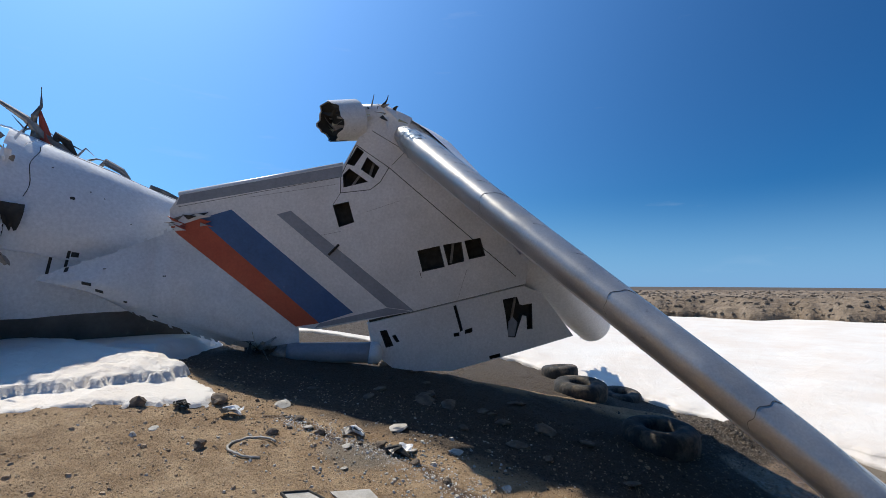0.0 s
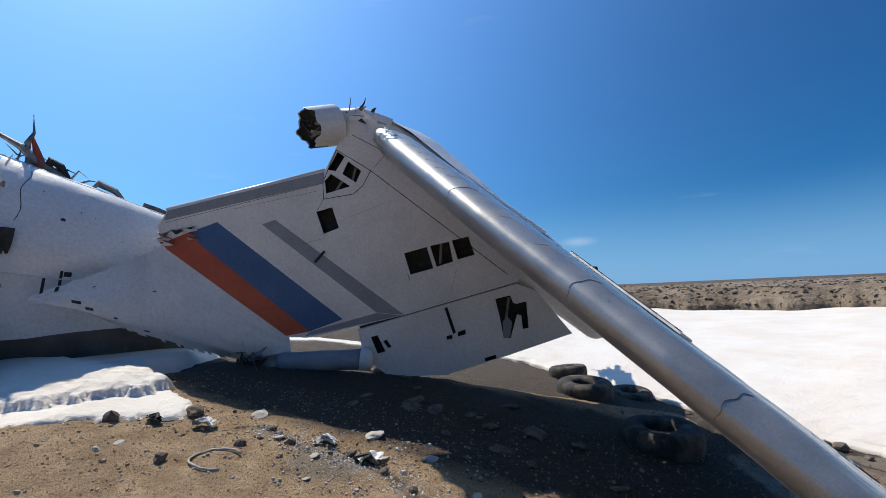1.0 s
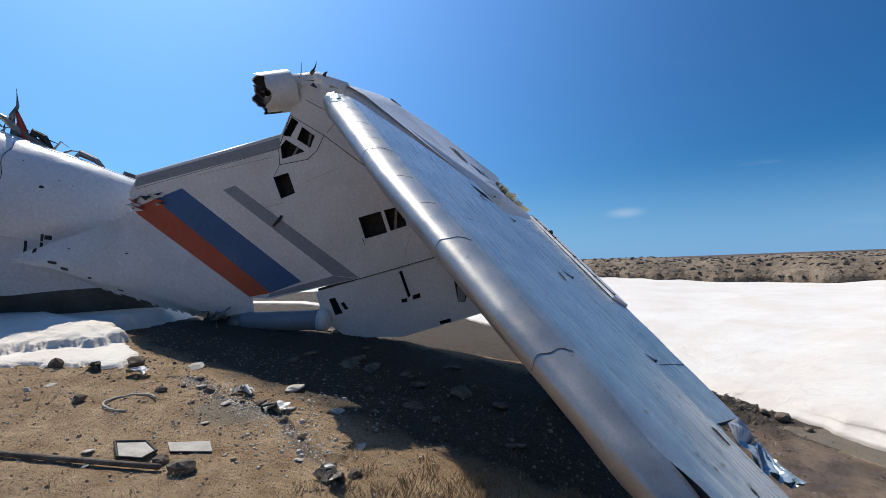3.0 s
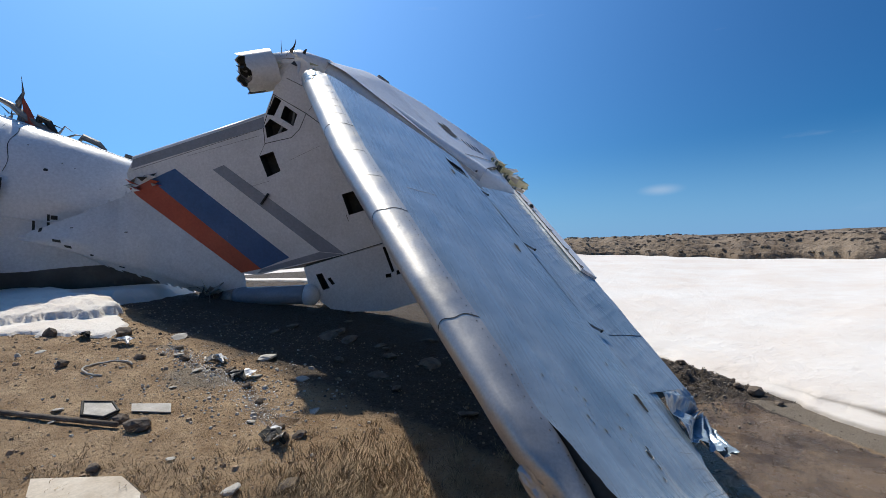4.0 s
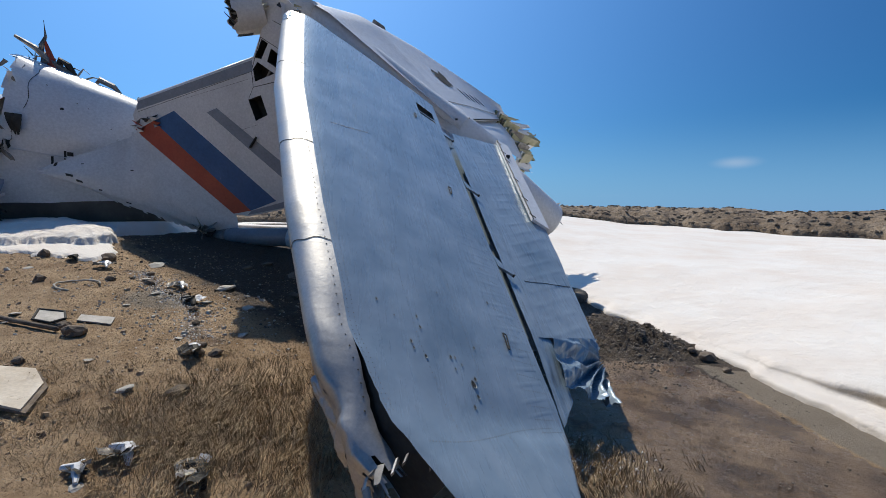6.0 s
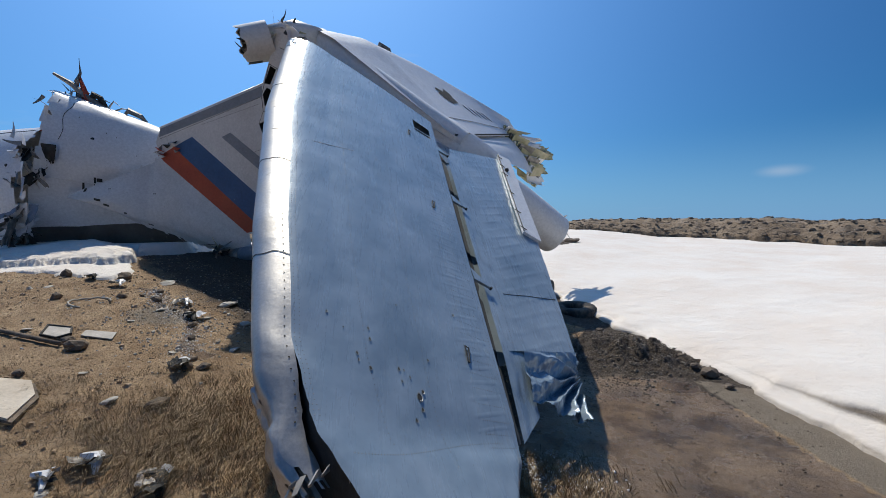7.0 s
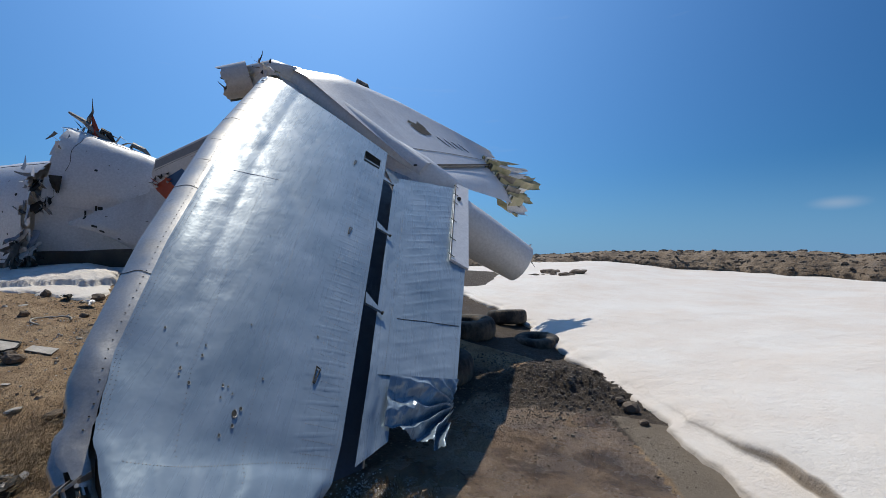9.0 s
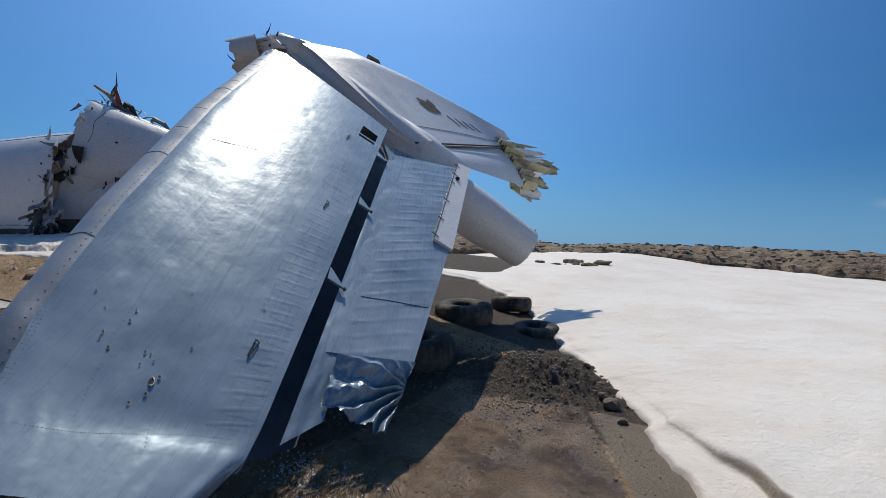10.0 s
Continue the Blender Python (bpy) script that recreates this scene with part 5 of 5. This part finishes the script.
# ---- loose stones and scrap ----
def rock(x, y, size, seed, mt=None, name="rock", label="", squash=0.75, sink=0.25, category="rock", group="scattered stones"):
    rnd = random.Random(seed)
    bm = bmesh.new()
    bmesh.ops.create_icosphere(bm, subdivisions=2, radius=1)
    off = Vector((rnd.uniform(-9, 9), rnd.uniform(-9, 9), rnd.uniform(-9, 9)))
    sx, sy = rnd.uniform(0.8, 1.25), rnd.uniform(0.7, 1.1)
    for v in bm.verts:
        k = 1 + 0.45 * noise.noise(v.co * 1.1 + off) + 0.2 * noise.noise(v.co * 2.7 + off)
        cell = round(v.co.x * 1.6 + off.x) * 0.06 + round(v.co.z * 1.7 + off.y) * 0.05
        v.co = Vector((v.co.x * sx * (k + cell % 0.1), v.co.y * sy * k, v.co.z * squash * k)) * size
    ob = part(name, bm, mt or ROCK, None)
    ob.matrix_world = pose(x, y, ground_detail(x, y)[0] + size * squash * (1 - 2 * sink), rnd.uniform(-15, 15), rnd.uniform(-15, 15), rnd.uniform(0, 360))
    tagged(ob, label or "broken dark grey stone on the dirt", category, group)
    return ob


for k, (x, y, s, sq) in enumerate(((-3.9, 5.72, 0.11, 1.1), (-2.62, 5.0, 0.085, 1.0), (-0.5, 4.27, 0.15, 0.7), (-0.8, 4.32, 0.10, 0.8), (-0.28, 3.62, 0.085, 0.6), (1.43, 4.06, 0.125, 0.75), (-3.1, 6.3, 0.15, 0.8), (-2.05, 5.65, 0.10, 0.7),
                                   (-0.2, 5.6, 0.09, 0.6), (-4.4, 5.6, 0.06, 0.7), (0.9, 4.72, 0.13, 0.55), (1.05, 4.85, 0.10, 0.6), (0.75, 4.9, 0.09, 0.5), (-1.5, 5.9, 0.10, 0.6), (-1.9, 6.2, 0.09, 0.6), (-0.7, 5.9, 0.12, 0.5), (0.2, 5.3, 0.08, 0.6), (6.62, 8.2, 0.17, 0.7), (6.45, 8.4, 0.08, 0.6),
                                   (6.3, 8.9, 0.07, 0.6), (6.8, 7.9, 0.09, 0.6), (5.9, 9.5, 0.10, 0.6), (3.3, 13.9, 0.2, 0.6), (0.3, 21.8, 0.25, 0.6), (1.9, 15.9, 0.22, 0.5), (5.0, 9.9, 0.09, 0.6), (-1.2, 7.6, 0.14, 0.4), (0.4, 7.0, 0.15, 0.4), (1.6, 6.4, 0.13, 0.4), (2.4, 7.3, 0.16, 0.4), (-0.2, 8.2, 0.15, 0.4), (1.5, 8.6, 0.15, 0.4))):
    rock(x, y, s * 0.72, 100 + k, squash=sq)
for k, (x, y, s) in enumerate(((-2.3, 6.58, 0.12), (-0.55, 6.5, 0.14), (1.02, 3.83, 0.09), (-1.1, 5.7, 0.07), (-1.55, 4.2, 0.055), (-1.35, 4.0, 0.035), (-3.3, 5.2, 0.05), (-1.0, 5.2, 0.05), (0.2, 4.0, 0.045), (1.9, 2.9, 0.05), (-0.3, 5.9, 0.08), (-1.7, 6.0, 0.07), (0.4, 4.9, 0.06), (0.3, 6.1, 0.10), (0.9, 5.4, 0.07))):
    rock(x, y, s, 200 + k, PALE, squash=0.3, label="pale flat chip of stone on the dirt")


rnd = random.Random(95)
for k in range(16):
    x = rnd.uniform(-2.2, 3.0)
    rock(x, 8.1 - 0.3 * x + rnd.uniform(-1.5, 1.3), rnd.uniform(0.07, 0.17), 400 + k, ROCK, squash=rnd.uniform(0.18, 0.4), label="flat stone slab lying in the wreck's shade", group="stones in the shade")


def far_stones():
    """Dark rubble on the bare strip beyond the snow's edge."""
    rnd = random.Random(91)
    for k in range(16):
        ob = rock(-1.8 + 3.8 * rnd.random() ** 0.7, 24.8 + rnd.uniform(-0.5, 1.2), rnd.uniform(0.1, 0.34), 300 + k, squash=rnd.uniform(0.3, 0.6), sink=0.2, label="dark rubble far off by the snow", group="far rubble")
        ob.location.z = min(SNOW_SPOTS, key=lambda v: (v[0] - ob.location.x) ** 2 + (v[1] - ob.location.y) ** 2)[2] + 0.02


far_stones()


def plate(name, corners, thick, mt, label, category):
    """A flat loose piece lying on the ground."""
    pts = [Vector((x, y, ground_detail(x, y)[0] + dz)) for x, y, dz in corners]
    t = thing(name, label, category)
    part("sheet", prism([p + Vector((0, 0, thick)) for p in pts], pts), mt, t)
    return t, pts


board, pts = plate("plywood_board", [(-0.56, 3.30, 0.03), (0.1, 3.58, 0.05), (0.42, 3.48, 0.05), (0.76, 3.14, 0.06), (-0.05, 2.9, 0.07)], 0.022, WOOD, "broken pale plywood board with two layers on dirt", "board")
part("lower_layer", prism([p + Vector((0.05, 0.01, -0.008)) for p in pts], [p + Vector((0.05, 0.01, -0.03)) for p in pts]), ROCK, board, "dark delaminated lower layer")
part("bare_corner", prism([q + Vector((0, 0, 0.027)) for q in (pts[4], pts[4].lerp(pts[3], 0.6), pts[4].lerp(pts[1], 0.28), pts[4].lerp(pts[0], 0.5))], [q + Vector((0, 0, 0.018)) for q in (pts[4], pts[4].lerp(pts[3], 0.6), pts[4].lerp(pts[1], 0.28), pts[4].lerp(pts[0], 0.5))]), ROCK, board, "dark bare corner without veneer")
paper, _ = plate("white_panel_piece", [(-1.0, 4.62, 0.015), (-0.62, 4.80, 0.02), (-0.48, 4.66, 0.015), (-0.84, 4.48, 0.015)], 0.012, PALE, "pale bent panel piece on dirt", "scrap")
tile, tp = plate("hatch_cover", [(-1.42, 4.38, 0.012), (-1.2, 4.55, 0.012), (-0.95, 4.42, 0.012), (-0.98, 4.27, 0.012), (-1.2, 4.20, 0.012)], 0.02, PALE, "small pale hatch cover with a dark rim", "scrap")
part("rim", tube([p + Vector((0, 0, 0.02)) for p in tp + tp[:1]], 0.016, 6), DARK, tile)

hoop = thing("wire_hoop", "thin pale metal hoop lying on the dirt", "hoop")
part("ring", tube([(-2.08 + 0.29 * math.cos(a), 5.2 + 0.26 * math.sin(a), ground_detail(-2.08 + 0.29 * math.cos(a), 5.2 + 0.26 * math.sin(a))[0] + 0.02 + 0.015 * math.sin(a * 2)) for a in [0.9 + i * 0.17 for i in range(27)]], 0.014, 7), PALE, hoop, "", True)

pole = thing("metal_pole", "rusty brown pole lying on the ground", "pole")
part("shaft", tube([(x, y, ground_z(x, y) + 0.045) for x, y in [(-4.2 + 0.35 * i, 3.32 + 0.088 * i) for i in range(11)]], 0.028, 9), ROCK, pole, "", True)

# folded white and dark metal scrap
for n, (x, y, s, seed) in enumerate(((1.86, 3.26, 0.15, 51), (2.50, 3.36, 0.18, 52), (1.78, 2.95, 0.12, 53), (0.85, 4.70, 0.16, 54), (-2.75, 6.0, 0.14, 55), (-0.45, 5.75, 0.16, 56), (-1.1, 6.1, 0.14, 57), (-3.4, 5.9, 0.12, 58))):
    t = thing("metal_scrap", "crumpled white and dark metal scrap on dirt", "scrap", "metal scraps")
    for j in range(3):
        o, a = Vector((x + s * 0.6 * math.sin(seed + 2 * j), y + s * 0.5 * math.cos(seed * 2 + j), ground_z(x, y) + 0.03 + s * 0.22)), seed * 1.7 + j * 2.1
        e, h = Vector((math.cos(a), math.sin(a), 0.25 * math.sin(seed + j))) * s * 1.1, Vector((-math.sin(a), math.cos(a), 0.5 * math.cos(seed + 3 * j))) * s * 0.75
        part("folded_piece", sheet(10, 8, lambda u, v: o + e * (u - 0.5) * (1 + 0.3 * fbm(v * 3, seed)) + h * (v - 0.5) + Vector((0, 0, s * 0.2)) * (abs(math.sin(u * 4 + j)) - 0.5 + 0.5 * fbm(u * 2.5, v * 2.5, seed + j))), (FUSE, DARK, SCRAP)[(n + j) % 3], t)
    part("base_piece", tube([(x - s, y, ground_z(x - s, y) + 0.03), (x, y + s * 0.3, ground_z(x, y) + 0.06), (x + s, y - s * 0.4, ground_z(x + s, y) + 0.03)], [s * 0.2, s * 0.35, s * 0.12], 6), DARK if n % 2 else FUSE, t)


# ---- pebbles, grass ----
def pebble_field(name, label, count, seed, pick, size, mt):
    rnd = random.Random(seed)
    verts, faces, made = [], [], 0
    while made < count:
        x, y = pick(rnd)
        r = size * rnd.uniform(0.4, 1.0) ** 2 * (2.2 if rnd.random() < 0.04 else 1.0)
        z = ground_detail(x, y)[0]
        a0, k0 = rnd.uniform(0, 6.28), len(verts)
        n = 5
        for k in range(n):
            a, q = a0 + 6.28319 * k / n, r * rnd.uniform(0.7, 1.25)
            verts.append((x + q * math.cos(a), y + q * math.sin(a), z - r * 0.2))
        for k in range(n):
            a, q = a0 + 0.3 + 6.28319 * k / n, r * rnd.uniform(0.45, 0.8)
            verts.append((x + q * math.cos(a), y + q * math.sin(a), z + r * rnd.uniform(0.45, 0.8)))
        faces += [(k0 + k, k0 + (k + 1) % n, k0 + n + (k + 1) % n, k0 + n + k) for k in range(n)] + [tuple(k0 + n + k for k in range(n))]
        made += 1
    stuff(name, verts, faces, mt, None, label, "gravel")


pebble_field("pebbles", "small brown stones strewn over the dirt", 7500, 61, lambda r: (r.uniform(-6, 4.8), r.uniform(2.0, 8.0)), 0.019, simple("brown pebbles", (0.24, 0.165, 0.10), (0.47, 0.355, 0.245), 9.0, 0.9, bumps=()))
pebble_field("pale_pebbles", "pale stone chips strewn over the dirt", 600, 62, lambda r: (r.gauss(-0.6, 1.2), r.gauss(5.5, 0.7)), 0.026, PALE)
# small scraps, their white colour also standing for glare on the wet trickle
pebble_field("trickle_chips", "white chips for scraps and wet glare along a meltwater trickle", 1500, 66, lambda r: (lambda k: (-2.1 + 2.8 * k + r.gauss(0, 0.08), 6.1 - 0.45 * k - 0.6 * k * k + r.gauss(0, 0.09 + 0.14 * k)))(r.random()), 0.0125, simple("white chips and painted glare", (0.62, 0.58, 0.52), (0.84, 0.81, 0.76), 9.0, 0.5, bumps=()))
# added white crumbs that stand in for glints on the wet ground
pebble_field("glint_crumbs", "white crumbs standing for wet glints beside the wing tip", 900, 67, lambda r: (r.gauss(5.12, 0.27), r.gauss(5.0, 0.13)), 0.013, simple("white glint crumbs", (0.66, 0.62, 0.58), (0.86, 0.83, 0.80), 9.0, 0.25, bumps=()))
pebble_field("dark_gravel", "dark wet gravel heap beside the puddle", 6500, 63, lambda r: (r.gauss(5.5, 0.55), r.gauss(8.7, 0.75)), 0.019, simple("dark gravel", (0.095, 0.076, 0.057), (0.27, 0.22, 0.17), 12.0, 0.8, bumps=()))
# shade_gravel: darker pebble colour, the wreck's shade painted into it
pebble_field("shade_gravel", "gravel coloured dark to deepen the wreck's shade", 1900, 64, lambda r: (r.uniform(-4, 4.5), r.uniform(5.6, 9.5)), 0.022, simple("gravel toned for shade", (0.05, 0.041, 0.033), (0.16, 0.13, 0.10), 9.0, 0.85, bumps=()))
pebble_field("mud_pebbles", "small wet stones in the mud", 500, 65, lambda r: (r.uniform(4.8, 7.4), r.uniform(4.2, 7.8)), 0.016, ROCK)


def grass_field():
    rnd = random.Random(71)
    verts, faces = [], []
    for c in range(820):
        q = rnd.random()
        if q < 0.72:
            cx, cy = rnd.gauss(2.3, 0.75), rnd.gauss(3.9, 0.65)
        elif q < 0.86:
            cx, cy = rnd.gauss(5.35, 0.3), rnd.gauss(4.75, 0.25)
        else:
            cx, cy = rnd.gauss(0.8, 0.9), rnd.gauss(3.3, 0.5)
        dense = max(0.0, 1 - math.hypot(cx - 2.6, cy - 4.2) / 1.5)
        lean = rnd.uniform(0, 6.28)
        for b in range(rnd.randint(8, 20)):
            x, y = cx + rnd.gauss(0, 0.05), cy + rnd.gauss(0, 0.05)
            l, a = rnd.uniform(0.05, 0.13) * (1 + 1.3 * dense), lean + rnd.gauss(0, 0.7)
            z = ground_z(x, y) - 0.01
            flat = rnd.uniform(0.5, 1.5)
            dx, dy = math.cos(a) * l * flat, math.sin(a) * l * flat
            w = 0.0026
            k = len(verts)
            verts += [(x - w, y, z), (x + w, y, z), (x + dx * 0.4 + w, y + dy * 0.4, z + l * 0.7), (x + dx * 0.4 - w, y + dy * 0.4, z + l * 0.7), (x + dx, y + dy, z + l * 0.85)]
            faces += [(k, k + 1, k + 2, k + 3), (k + 3, k + 2, k + 4)]
    stuff("dry_grass", verts, faces, GRASS, None, "dry tan grass in flattened tufts", "grass")


grass_field()


def hill_boulders():
    """Blocks of stone strewn over the front of the hills."""
    rnd = random.Random(81)
    verts, faces = [], []
    for _ in range(3600):
        i, j = rnd.randrange(150, 899), min(62, int(abs(rnd.gauss(0, 22))) + 1)
        x, y, z = HILL_SPOTS[i * 64 + j]
        r, k0 = rnd.uniform(0.03, 0.12) * (1 + j * 0.02), len(verts)
        for dz in (-0.3, 0.7):
            for k in range(5):
                a, q = 1.2566 * k + rnd.uniform(-0.3, 0.3), r * rnd.uniform(0.7, 1.3) * (0.75 if dz > 0 else 1.2)
                verts.append((x + q * math.cos(a) * 1.5, y + q * math.sin(a), z + dz * r * rnd.uniform(0.7, 1.1)))
        faces += [(k0 + k, k0 + (k + 1) % 5, k0 + 5 + (k + 1) % 5, k0 + 5 + k) for k in range(5)] + [tuple(k0 + 5 + k for k in range(5))]
    stuff("hill_boulders", verts, faces, simple("hill stone", (0.14, 0.105, 0.072), (0.30, 0.235, 0.17), 0.8, 0.95, bumps=()), None, "brown boulders strewn over the far hills", "rocks")


hill_boulders()
